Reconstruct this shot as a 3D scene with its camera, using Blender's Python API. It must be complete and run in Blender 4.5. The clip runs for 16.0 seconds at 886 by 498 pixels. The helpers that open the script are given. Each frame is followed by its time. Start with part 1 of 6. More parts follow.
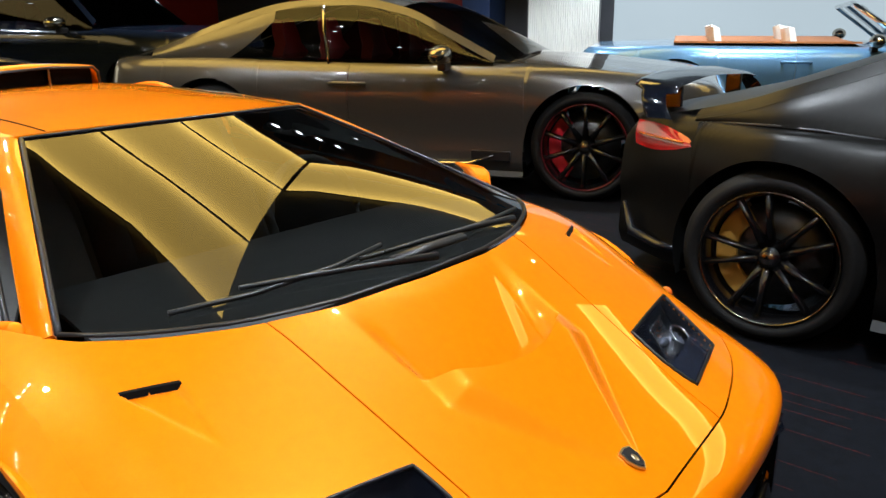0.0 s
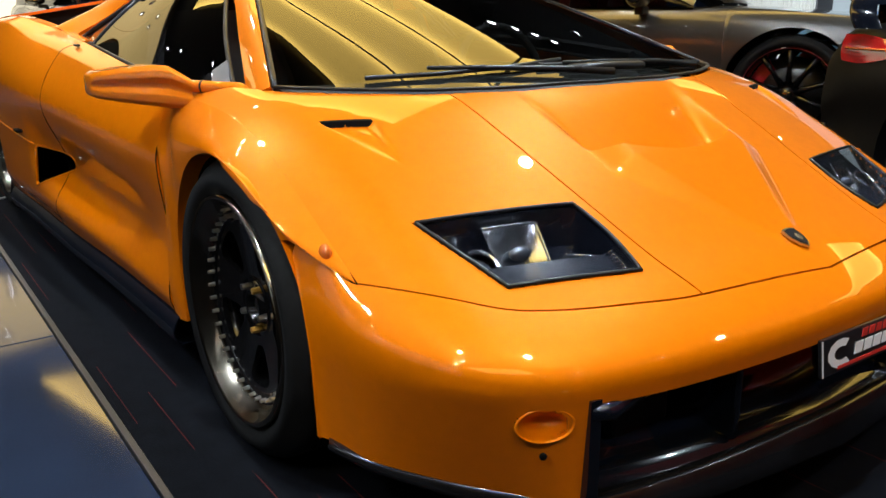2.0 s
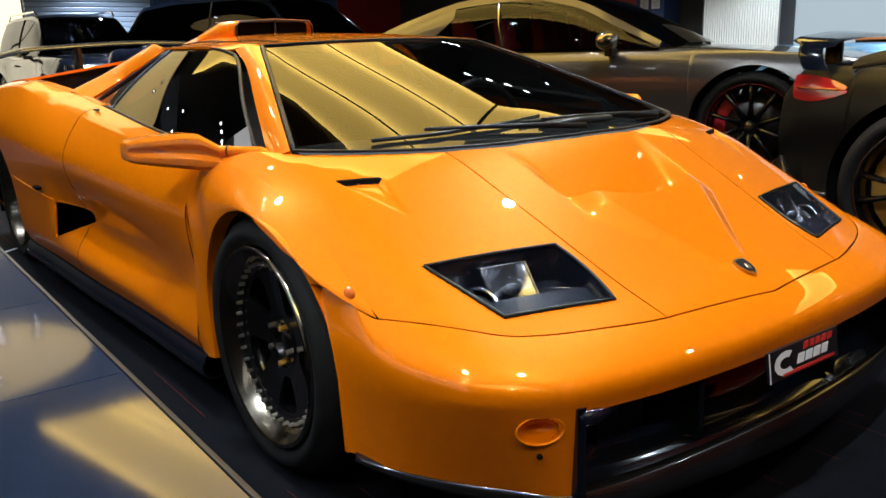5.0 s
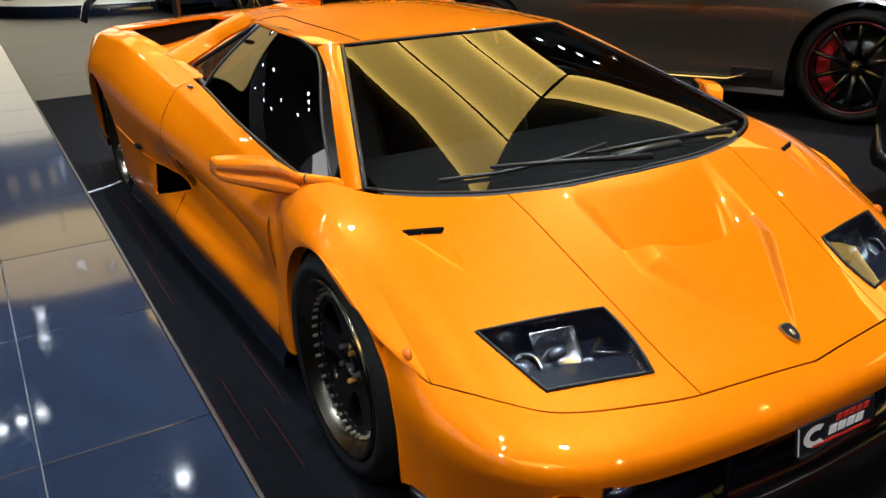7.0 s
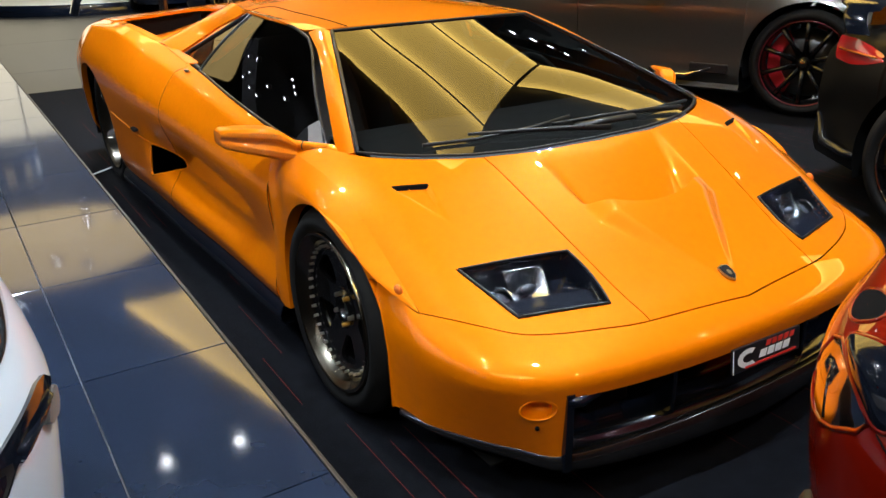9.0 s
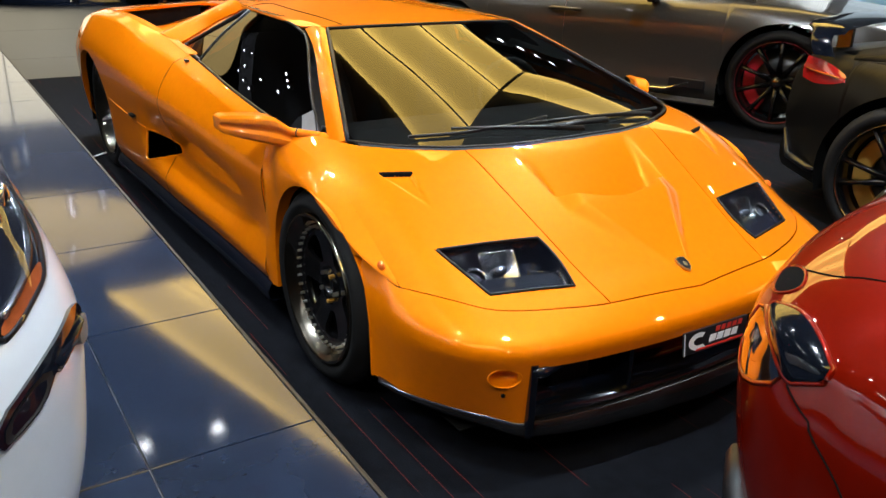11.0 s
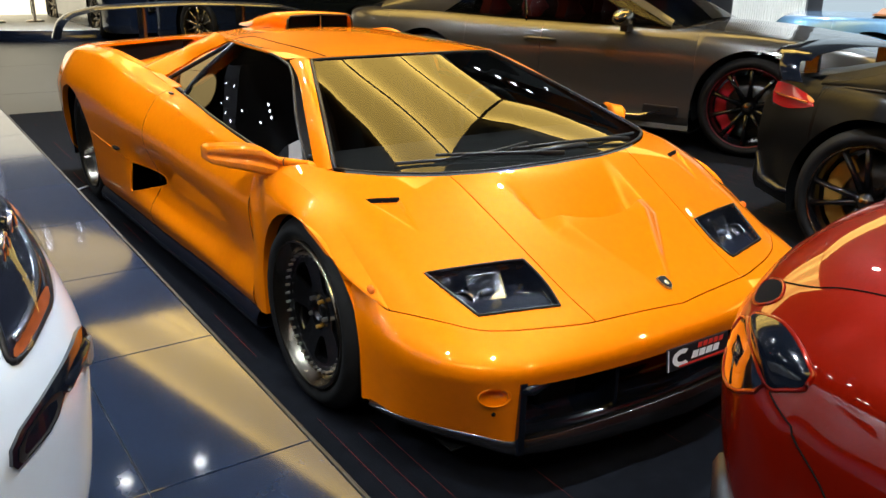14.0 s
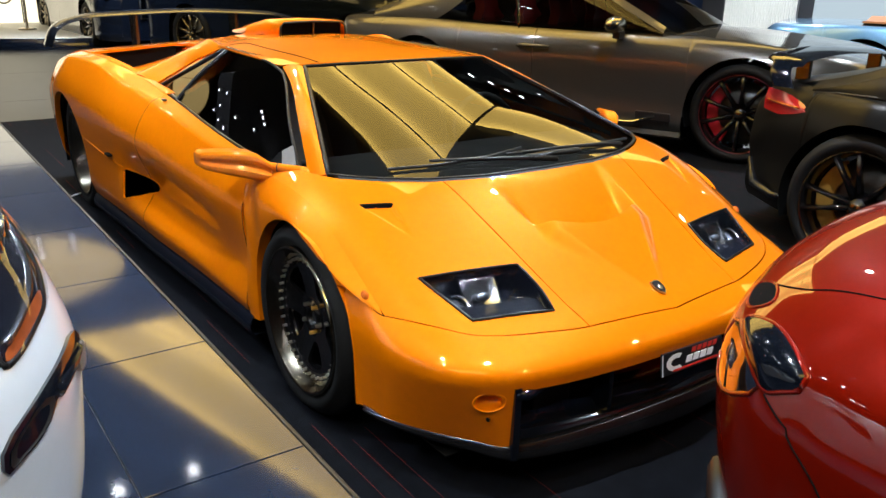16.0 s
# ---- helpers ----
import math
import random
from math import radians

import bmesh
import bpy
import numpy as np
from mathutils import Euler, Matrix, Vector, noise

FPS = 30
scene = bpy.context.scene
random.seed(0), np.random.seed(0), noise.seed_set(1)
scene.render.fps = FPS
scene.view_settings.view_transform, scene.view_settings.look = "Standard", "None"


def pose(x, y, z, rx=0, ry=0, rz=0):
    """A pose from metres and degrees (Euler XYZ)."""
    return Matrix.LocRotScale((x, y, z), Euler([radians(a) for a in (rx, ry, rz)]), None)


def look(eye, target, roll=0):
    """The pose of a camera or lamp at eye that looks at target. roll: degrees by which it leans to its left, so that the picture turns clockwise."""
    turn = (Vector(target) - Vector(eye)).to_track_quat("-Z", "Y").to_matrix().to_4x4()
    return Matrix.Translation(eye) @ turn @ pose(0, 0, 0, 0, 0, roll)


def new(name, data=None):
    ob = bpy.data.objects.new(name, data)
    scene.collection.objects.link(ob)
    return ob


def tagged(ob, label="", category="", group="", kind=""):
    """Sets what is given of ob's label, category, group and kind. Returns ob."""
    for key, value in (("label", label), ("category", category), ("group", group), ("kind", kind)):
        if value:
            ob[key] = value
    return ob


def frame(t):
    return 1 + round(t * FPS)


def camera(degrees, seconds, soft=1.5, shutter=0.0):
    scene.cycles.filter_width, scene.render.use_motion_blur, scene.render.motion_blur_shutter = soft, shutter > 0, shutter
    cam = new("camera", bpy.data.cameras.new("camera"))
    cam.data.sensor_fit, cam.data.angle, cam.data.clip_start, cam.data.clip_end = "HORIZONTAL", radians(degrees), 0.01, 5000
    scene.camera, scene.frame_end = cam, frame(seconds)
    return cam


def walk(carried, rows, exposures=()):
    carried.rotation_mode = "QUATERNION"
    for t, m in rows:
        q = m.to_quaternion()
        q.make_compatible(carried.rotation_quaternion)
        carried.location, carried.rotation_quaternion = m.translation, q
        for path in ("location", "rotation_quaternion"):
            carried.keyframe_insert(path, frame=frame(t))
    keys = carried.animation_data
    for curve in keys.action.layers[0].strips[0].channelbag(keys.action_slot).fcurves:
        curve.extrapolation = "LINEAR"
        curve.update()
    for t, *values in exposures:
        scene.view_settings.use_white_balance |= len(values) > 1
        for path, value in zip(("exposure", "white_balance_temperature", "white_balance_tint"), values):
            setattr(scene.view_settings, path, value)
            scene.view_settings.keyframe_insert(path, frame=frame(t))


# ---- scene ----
cam = camera(57.3, 16.0)
PATH = [
    (0, (-1.245, -1.299, 1.292), (0.201, -0.041, 0.719), -0.4),
    (0.5, (-1.358, -1.412, 1.242), (-0.009, -0.073, 0.619), 0.2),
    (1, (-1.359, -1.431, 1.033), (-0.146, 0.044, 0.441), -1.0),
    (1.5, (-1.374, -1.441, 0.872), (-0.224, 0.095, 0.308), -0.6),
    (2, (-1.387, -1.497, 0.885), (-0.277, 0.071, 0.327), -0.3),
    (2.5, (-1.416, -1.54, 0.915), (-0.319, 0.036, 0.356), -0.7),
    (3, (-1.449, -1.578, 0.904), (-0.361, 0.016, 0.38), -1.1),
    (5.5, (-1.569, -1.67, 0.977), (-0.403, -0.115, 0.505), -2.0),
    (6, (-1.462, -1.564, 0.994), (-0.353, 0.037, 0.539), -1.8),
    (6.5, (-1.411, -1.587, 1.205), (-0.396, 0.054, 0.681), -1.5),
    (7, (-1.49, -1.705, 1.386), (-0.575, -0.103, 0.615), -1.5),
    (7.5, (-1.606, -1.818, 1.381), (-0.676, -0.217, 0.624), -1.8),
    (8, (-1.635, -1.886, 1.358), (-0.682, -0.296, 0.608), -1.7),
    (8.5, (-1.658, -1.917, 1.36), (-0.686, -0.342, 0.602), -1.4),
    (11, (-1.775, -2.109, 1.365), (-0.752, -0.559, 0.623), 1.9),
    (11.5, (-1.828, -2.147, 1.376), (-0.767, -0.593, 0.699), 1.5),
    (12, (-1.84, -2.149, 1.375), (-0.772, -0.596, 0.709), 1.4),
    (12.5, (-1.831, -2.147, 1.373), (-0.759, -0.596, 0.709), 1.2),
    (13, (-1.824, -2.15, 1.372), (-0.751, -0.6, 0.704), 1.1),
    (13.5, (-1.824, -2.145, 1.364), (-0.745, -0.602, 0.689), 1.5),
    (14, (-1.825, -2.138, 1.365), (-0.745, -0.595, 0.693), 1.4),
    (14.5, (-1.829, -2.141, 1.368), (-0.741, -0.598, 0.707), 1.4),
    (15, (-1.828, -2.141, 1.365), (-0.739, -0.596, 0.71), 1.3),
    (15.5, (-1.833, -2.137, 1.363), (-0.739, -0.596, 0.709), 1.4),
    (16, (-1.827, -2.138, 1.358), (-0.73, -0.599, 0.704), 1.4),
]
walk(cam, [(t, look(eye, target, roll)) for t, eye, target, roll in PATH], [(0.0, 0.06), (1.0, -0.14), (3.0, -0.10), (6.0, -0.14), (7.0, -0.10), (8.5, 0.0), (11.0, 0.10), (16.0, 0.14)])
# ---------------------------------------------------------------- light and world
world = bpy.data.worlds.new("world")
scene.world = world
world.use_nodes = True
world.node_tree.nodes["Background"].inputs[0].default_value = (0.35, 0.42, 0.6, 1)
world.node_tree.nodes["Background"].inputs[1].default_value = 0.02
CEIL = 3.4

# ---------------------------------------------------------------- helpers


def spl(*pts):
    """A smooth curve through (x, value) pairs with no overshoot."""
    xs, ys = np.array([p[0] for p in pts], float), np.array([p[1] for p in pts], float)
    h, d = np.diff(xs), np.diff(ys) / np.diff(xs)
    m = np.zeros(len(xs))
    m[0], m[-1] = d[0], d[-1]
    for i in range(1, len(xs) - 1):
        if d[i - 1] * d[i] > 0:
            m[i] = (h[i - 1] + h[i]) / (h[i - 1] / d[i - 1] + h[i] / d[i])

    def f(x):
        x = np.clip(np.asarray(x, float), xs[0], xs[-1])
        i = np.clip(np.searchsorted(xs, x) - 1, 0, len(xs) - 2)
        t = (x - xs[i]) / h[i]
        return ((2 * t**3 - 3 * t**2 + 1) * ys[i] + (t**3 - 2 * t**2 + t) * h[i] * m[i]
                + (3 * t**2 - 2 * t**3) * ys[i + 1] + (t**3 - t**2) * h[i] * m[i + 1])
    return f


def path3(*pts):
    """A smooth curve in space through the points, by 0..1."""
    p = np.array(pts, float)
    s = np.r_[0, np.cumsum(np.linalg.norm(np.diff(p, axis=0), axis=1))]
    s /= s[-1]
    fs = [spl(*zip(s, p[:, k])) for k in range(3)]
    return lambda t: np.stack([f(t) for f in fs], -1)


def link(name, verts, faces, mat, parent=None, label="", smooth=True, solid=0.0, bevel=0.0):
    me = bpy.data.meshes.new(name)
    me.from_pydata([tuple(v) for v in verts], [], [tuple(f) for f in faces])
    me.update()
    if smooth:
        me.polygons.foreach_set("use_smooth", [True] * len(me.polygons))
    me.materials.append(mat)
    ob = new(name, me)
    if parent is not None:
        ob.parent = parent
    if label:
        tagged(ob, label)
    if solid:
        mod = ob.modifiers.new("thickness", "SOLIDIFY")
        mod.thickness, mod.offset = abs(solid), -1 if solid > 0 else 1
        mod = ob.modifiers.new("crisp", "EDGE_SPLIT")
        mod.split_angle = radians(50)
    if bevel:
        mod = ob.modifiers.new("bevel", "BEVEL")
        mod.width, mod.segments, mod.limit_method = bevel, 2, "ANGLE"
    return ob


def part(name, bm, mat, parent=None, label="", smooth=True, bevel=0.0):
    me = bpy.data.meshes.new(name)
    bmesh.ops.recalc_face_normals(bm, faces=bm.faces[:])
    bm.to_mesh(me)
    bm.free()
    if smooth:
        me.polygons.foreach_set("use_smooth", [True] * len(me.polygons))
    me.materials.append(mat)
    ob = new(name, me)
    if parent is not None:
        ob.parent = parent
    if label:
        tagged(ob, label)
    if bevel:
        mod = ob.modifiers.new("bevel", "BEVEL")
        mod.width, mod.segments, mod.limit_method = bevel, 2, "ANGLE"
    return ob


def quads(n, m, skip=None):
    return [(i * m + j, (i + 1) * m + j, (i + 1) * m + j + 1, i * m + j + 1)
            for i in range(n - 1) for j in range(m - 1) if skip is None or not skip[i, j]]


def sheet(name, P, mat, parent=None, label="", solid=0.006, inside=(0, 1.2, 0.4), skip=None, smooth=True):
    """A surface over a grid of points, its face turned away from the point inside."""
    P = np.asarray(P, float)
    n, m = P.shape[:2]
    fs = quads(n, m, skip)
    a, b, c = P[:-1, :-1], P[1:, :-1], P[:-1, 1:]
    nor = np.cross(b - a, c - a)
    if (nor * (a - np.array(inside))).sum() < 0:
        fs = [f[::-1] for f in fs]
    return link(name, P.reshape(-1, 3), fs, mat, parent, label, smooth, solid)


def both(name, P, mat, parent, label="", **kw):
    """The sheet on both sides of the car: given for u > 0, laid at x = -u and x = u."""
    P = np.asarray(P, float)
    q = P * np.array([-1, 1, 1])
    return sheet(name, q, mat, parent, label, **kw), sheet(name, P, mat, parent, label, **kw)


def lathe(profile, n=48, axis="x", closed=False):
    """Verts and faces of a profile of (along, radius) turned round an axis."""
    k = len(profile)
    ang = np.linspace(0, 2 * np.pi, n, endpoint=False)
    vs = []
    for a in ang:
        for s, r in profile:
            c, d = r * math.cos(a), r * math.sin(a)
            vs.append((s, c, d) if axis == "x" else (c, d, s))
    kk = k if closed else k - 1
    fs = [(i * k + j, i * k + (j + 1) % k, ((i + 1) % n) * k + (j + 1) % k, ((i + 1) % n) * k + j) for i in range(n) for j in range(kk)]
    return vs, fs


def turned(name, profile, mat, parent, m=None, n=48, axis="x", label="", closed=False):
    vs, fs = lathe(profile, n, axis, closed)
    bm = bmesh.new()
    bv = [bm.verts.new(v) for v in vs]
    for f in fs:
        bm.faces.new([bv[i] for i in f])
    if m is not None:
        bm.transform(m)
    ob = part(name, bm, mat, parent, label)
    ob.data.update()
    return ob


def box(bm, x0, x1, y0, y1, z0, z1, m=None):
    r = bmesh.ops.create_cube(bm, size=1)
    mm = Matrix.Translation(((x0 + x1) / 2, (y0 + y1) / 2, (z0 + z1) / 2)) @ Matrix.Diagonal((x1 - x0, y1 - y0, z1 - z0, 1))
    bmesh.ops.transform(bm, matrix=(m @ mm) if m is not None else mm, verts=r["verts"])
    return r["verts"]


def boxed(name, b, mat, parent=None, label="", bevel=0.004, m=None):
    bm = bmesh.new()
    box(bm, *b, m=m)
    return part(name, bm, mat, parent, label, smooth=False, bevel=bevel)


def tube(name, pts, r, mat, parent=None, label="", n=10, squash=1.0):
    """A round bar along points."""
    P = np.array(pts, float)
    rows = []
    for i, p in enumerate(P):
        t = P[min(i + 1, len(P) - 1)] - P[max(i - 1, 0)]
        t /= np.linalg.norm(t)
        a = np.cross(t, (0, 0, 1.0)) if abs(t[2]) < 0.95 else np.cross(t, (1.0, 0, 0))
        a /= np.linalg.norm(a)
        b = np.cross(a, t)
        rr = r[i] if hasattr(r, "__len__") else r
        rows.append([p + rr * (math.cos(q) * a + squash * math.sin(q) * b) for q in np.linspace(0, 2 * np.pi, n, endpoint=False)])
    vs = [v for row in rows for v in row]
    fs = [(i * n + j, i * n + (j + 1) % n, (i + 1) * n + (j + 1) % n, (i + 1) * n + j) for i in range(len(P) - 1) for j in range(n)]
    fs += [tuple(range(n))[::-1], tuple((len(P) - 1) * n + j for j in range(n))]
    return link(name, vs, fs, mat, parent, label)


def empty(name, m, label, category, group=""):
    ob = new(name)
    ob.empty_display_size = 0.1
    ob.matrix_world = m
    return tagged(ob, label, category, group)


def lerp(a, b, t):
    return a + (b - a) * t


# ---------------------------------------------------------------- materials


def mat(name, color, rough=0.5, metal=0.0, coat=0.0, spec=0.5, noise_amount=0.0, noise_scale=40.0, bump=0.0, bump_scale=200.0, emit=None, power=0.0, rough_var=0.0, coat_rough=0.03):
    m = bpy.data.materials.new(name)
    m.use_nodes = True
    nt = m.node_tree
    b = nt.nodes["Principled BSDF"]
    b.inputs["Base Color"].default_value = (*color, 1)
    b.inputs["Roughness"].default_value = rough
    b.inputs["Metallic"].default_value = metal
    b.inputs["Coat Weight"].default_value = coat
    b.inputs["Coat Roughness"].default_value = coat_rough
    b.inputs["Specular IOR Level"].default_value = spec
    if emit:
        b.inputs["Emission Color"].default_value = (*emit, 1)
        b.inputs["Emission Strength"].default_value = power
    tc = nt.nodes.new("ShaderNodeTexCoord")
    if noise_amount:
        n1 = nt.nodes.new("ShaderNodeTexNoise")
        n1.inputs["Scale"].default_value, n1.inputs["Detail"].default_value = noise_scale, 6
        n2 = nt.nodes.new("ShaderNodeTexNoise")
        n2.inputs["Scale"].default_value, n2.inputs["Detail"].default_value = noise_scale / 12, 3
        add = nt.nodes.new("ShaderNodeMath")
        add.operation = "ADD"
        ramp = nt.nodes.new("ShaderNodeMapRange")
        ramp.inputs[1].default_value, ramp.inputs[2].default_value = 0.7, 1.3
        ramp.inputs[3].default_value, ramp.inputs[4].default_value = 1 - noise_amount, 1 + noise_amount
        mul = nt.nodes.new("ShaderNodeVectorMath")
        mul.operation = "SCALE"
        mul.inputs[0].default_value = color
        nt.links.new(tc.outputs["Object"], n1.inputs["Vector"])
        nt.links.new(tc.outputs["Object"], n2.inputs["Vector"])
        nt.links.new(n1.outputs["Fac"], add.inputs[0])
        nt.links.new(n2.outputs["Fac"], add.inputs[1])
        nt.links.new(add.outputs[0], ramp.inputs[0])
        nt.links.new(ramp.outputs[0], mul.inputs["Scale"])
        nt.links.new(mul.outputs[0], b.inputs["Base Color"])
        if rough_var:
            rr = nt.nodes.new("ShaderNodeMapRange")
            rr.inputs[1].default_value, rr.inputs[2].default_value = 0.35, 0.65
            rr.inputs[3].default_value, rr.inputs[4].default_value = max(rough - rough_var, 0), rough + rough_var
            nt.links.new(n2.outputs["Fac"], rr.inputs[0])
            nt.links.new(rr.outputs[0], b.inputs["Roughness"])
    if bump:
        n3 = nt.nodes.new("ShaderNodeTexNoise")
        n3.inputs["Scale"].default_value, n3.inputs["Detail"].default_value = bump_scale, 3
        bp = nt.nodes.new("ShaderNodeBump")
        bp.inputs["Strength"].default_value, bp.inputs["Distance"].default_value = bump, 0.002
        nt.links.new(tc.outputs["Object"], n3.inputs["Vector"])
        nt.links.new(n3.outputs["Fac"], bp.inputs["Height"])
        nt.links.new(bp.outputs[0], b.inputs["Normal"])
    return m


def glass(name, tint, ior=1.5, rough=0.0):
    """A thin tinted pane: what lies behind shows through the tint, and the gloss grows towards grazing angles."""
    m = bpy.data.materials.new(name)
    m.use_nodes = True
    nt = m.node_tree
    nt.nodes.clear()
    out, mix, tr, gl, fr = [nt.nodes.new("ShaderNode" + k) for k in ("OutputMaterial", "MixShader", "BsdfTransparent", "BsdfGlossy", "Fresnel")]
    tr.inputs[0].default_value = (*tint, 1)
    gl.inputs["Roughness"].default_value = rough
    fr.inputs["IOR"].default_value = ior
    nt.links.new(fr.outputs[0], mix.inputs[0])
    nt.links.new(tr.outputs[0], mix.inputs[1])
    nt.links.new(gl.outputs[0], mix.inputs[2])
    nt.links.new(mix.outputs[0], out.inputs[0])
    return m


def lit(name, color, power):
    return mat(name, (0.02, 0.02, 0.02), 0.5, emit=color, power=power)


ORANGE = mat("orange_pearl_paint", (0.82, 0.192, 0.0), 0.42, 0.13, 1.0, 0.05, noise_amount=0.04, noise_scale=500, coat_rough=0.012)
ORANGE.node_tree.nodes["Principled BSDF"].inputs["Coat IOR"].default_value = 1.66
GREY = mat("grey_metallic_paint", (0.085, 0.079, 0.070), 0.34, 0.60, 1.0, noise_amount=0.06, noise_scale=900)
MATTE = mat("matte_black_paint", (0.020, 0.019, 0.018), 0.38, 0.85, 0.0, noise_amount=0.1, noise_scale=600, bump=0.03)
RED = mat("candy_red_paint", (0.20, 0.005, 0.0), 0.38, 0.25, 1.0, 0.05, noise_amount=0.05, noise_scale=700, coat_rough=0.010)
RED.node_tree.nodes["Principled BSDF"].inputs["Coat IOR"].default_value = 1.85
WHITE = mat("white_paint", (0.60, 0.66, 0.74), 0.35, 0.0, 1.0, noise_amount=0.02)
BLUE = mat("light_blue_metallic_paint", (0.13, 0.28, 0.46), 0.3, 0.5, 1.0, noise_amount=0.04, noise_scale=600)
NAVY = mat("dark_blue_black_paint", (0.006, 0.010, 0.022), 0.18, 0.0, 0.6, 0.35, noise_amount=0.05)
CARBON = mat("black_gloss_carbon", (0.005, 0.006, 0.009), 0.25, 0.0, 0.45, 0.3, noise_amount=0.25, noise_scale=300)
BLACK = mat("black_plastic", (0.007, 0.007, 0.008), 0.42, noise_amount=0.2, bump=0.08)
# near-black, also stands in for the shade inside vents, slots and openings
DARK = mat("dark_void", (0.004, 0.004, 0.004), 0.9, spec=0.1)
RUBBER = mat("tyre_rubber", (0.008, 0.008, 0.0082), 0.65, spec=0.22, noise_amount=0.3, noise_scale=60, bump=0.15, bump_scale=300)
SEAL = mat("rubber_seal", (0.004, 0.004, 0.005), 0.4, spec=0.3, noise_amount=0.2)
# warm base tint holds the gold of the ceiling panels mirrored in the lips
STEEL = mat("polished_rim_steel", (0.42, 0.37, 0.29), 0.16, 1.0, noise_amount=0.05, noise_scale=80, rough_var=0.06)
CHROME = mat("chrome", (0.8, 0.8, 0.8), 0.06, 1.0)
RIMBLACK = mat("black_rim_paint", (0.004, 0.004, 0.0045), 0.20, 0.0, 0.7, 0.4, noise_amount=0.1)
BOLT = mat("bolt_steel", (0.62, 0.60, 0.56), 0.28, 1.0, noise_amount=0.1)
GOLDM = mat("gold_caliper_paint", (0.55, 0.30, 0.06), 0.35, 0.3, 0.5)
REDCAL = mat("red_caliper_paint", (0.5, 0.01, 0.02), 0.4, 0.0, 0.5)
REDRIM = mat("dark_red_rim_line", (0.16, 0.006, 0.010), 0.35, 0.0, 0.5)
DISC = mat("brake_disc_iron", (0.09, 0.088, 0.085), 0.42, 1.0, noise_amount=0.15)
AMBER = mat("amber_lens", (0.75, 0.16, 0.02), 0.15, 0.0, 1.0)
AMBERDARK = mat("dark_amber_reflector", (0.34, 0.075, 0.02), 0.12, 0.0, 1.0, noise_amount=0.3, noise_scale=60)
REDLENS = mat("red_lens", (0.45, 0.012, 0.012), 0.12, 0.0, 1.0)
REDLEATHER = mat("red_leather", (0.42, 0.03, 0.035), 0.45, noise_amount=0.08, bump=0.1)
TANLEATHER = mat("tan_leather", (0.42, 0.15, 0.05), 0.5, noise_amount=0.08, bump=0.1)
WHITELEATHER = mat("white_leather", (0.7, 0.68, 0.64), 0.5, noise_amount=0.06, bump=0.1)
DASH = mat("dark_interior_trim", (0.02, 0.02, 0.021), 0.7, noise_amount=0.2, bump=0.1)
LAMPGREY = mat("lamp_housing_grey", (0.11, 0.12, 0.145), 0.22, 0.55, 0.4, noise_amount=0.12, noise_scale=60)
COUPEGLASS = glass("lightly_tinted_glass", (0.24, 0.24, 0.23), 1.45)
SCREEN = glass("windscreen_glass", (0.16, 0.17, 0.16), 1.62)
SIDEGLASS = glass("tinted_side_glass", (0.06, 0.06, 0.065), 1.40)
LAMPGLASS = glass("clear_lamp_glass", (0.82, 0.85, 0.90), 1.65)
BADGE = mat("badge_gold", (0.6, 0.5, 0.3), 0.3, 1.0)
SPLITTER = mat("satin_black_splitter", (0.008, 0.008, 0.009), 0.22, 0.0, 0.4, 0.35, noise_amount=0.25, noise_scale=120)
GLOSSB = mat("gloss_black_lacquer", (0.004, 0.0055, 0.010), 0.12, 0.0, 0.55, 0.4, noise_amount=0.2, noise_scale=80, coat_rough=0.02)
LAMPNAVY = mat("lamp_housing_navy_black", (0.010, 0.012, 0.020), 0.14, 0.0, 0.8, 0.5, noise_amount=0.2, noise_scale=60)
LAMPCHROME = mat("lamp_reflector_chrome", (0.66, 0.67, 0.69), 0.16, 1.0, noise_amount=0.1, noise_scale=60, bump=0.15, bump_scale=90)
PLATE = mat("black_plate", (0.012, 0.012, 0.014), 0.3, 0.0, 0.5)
PRINTW = mat("white_print", (0.75, 0.76, 0.78), 0.5)
PRINTR = mat("red_print", (0.55, 0.03, 0.02), 0.5)
GREYTRIM = mat("grey_pillar_trim", (0.16, 0.155, 0.15), 0.45, noise_amount=0.1)


def floor_tile():
    m = mat("polished_grey_tile", (0.013, 0.021, 0.042), 0.075, 0.0, 0.06, 0.60, noise_amount=0.25, noise_scale=9, rough_var=0.025, coat_rough=0.30)
    nt = m.node_tree
    info = nt.nodes.new("ShaderNodeObjectInfo")
    rng = nt.nodes.new("ShaderNodeMapRange")
    rng.inputs[3].default_value, rng.inputs[4].default_value = 0.88, 1.12
    sc = nt.nodes.new("ShaderNodeVectorMath")
    sc.operation = "SCALE"
    b = nt.nodes["Principled BSDF"]
    src = b.inputs["Base Color"].links[0].from_socket
    nt.links.new(info.outputs["Random"], rng.inputs[0])
    nt.links.new(src, sc.inputs[0])
    nt.links.new(rng.outputs[0], sc.inputs["Scale"])
    nt.links.new(sc.outputs[0], b.inputs["Base Color"])
    return m


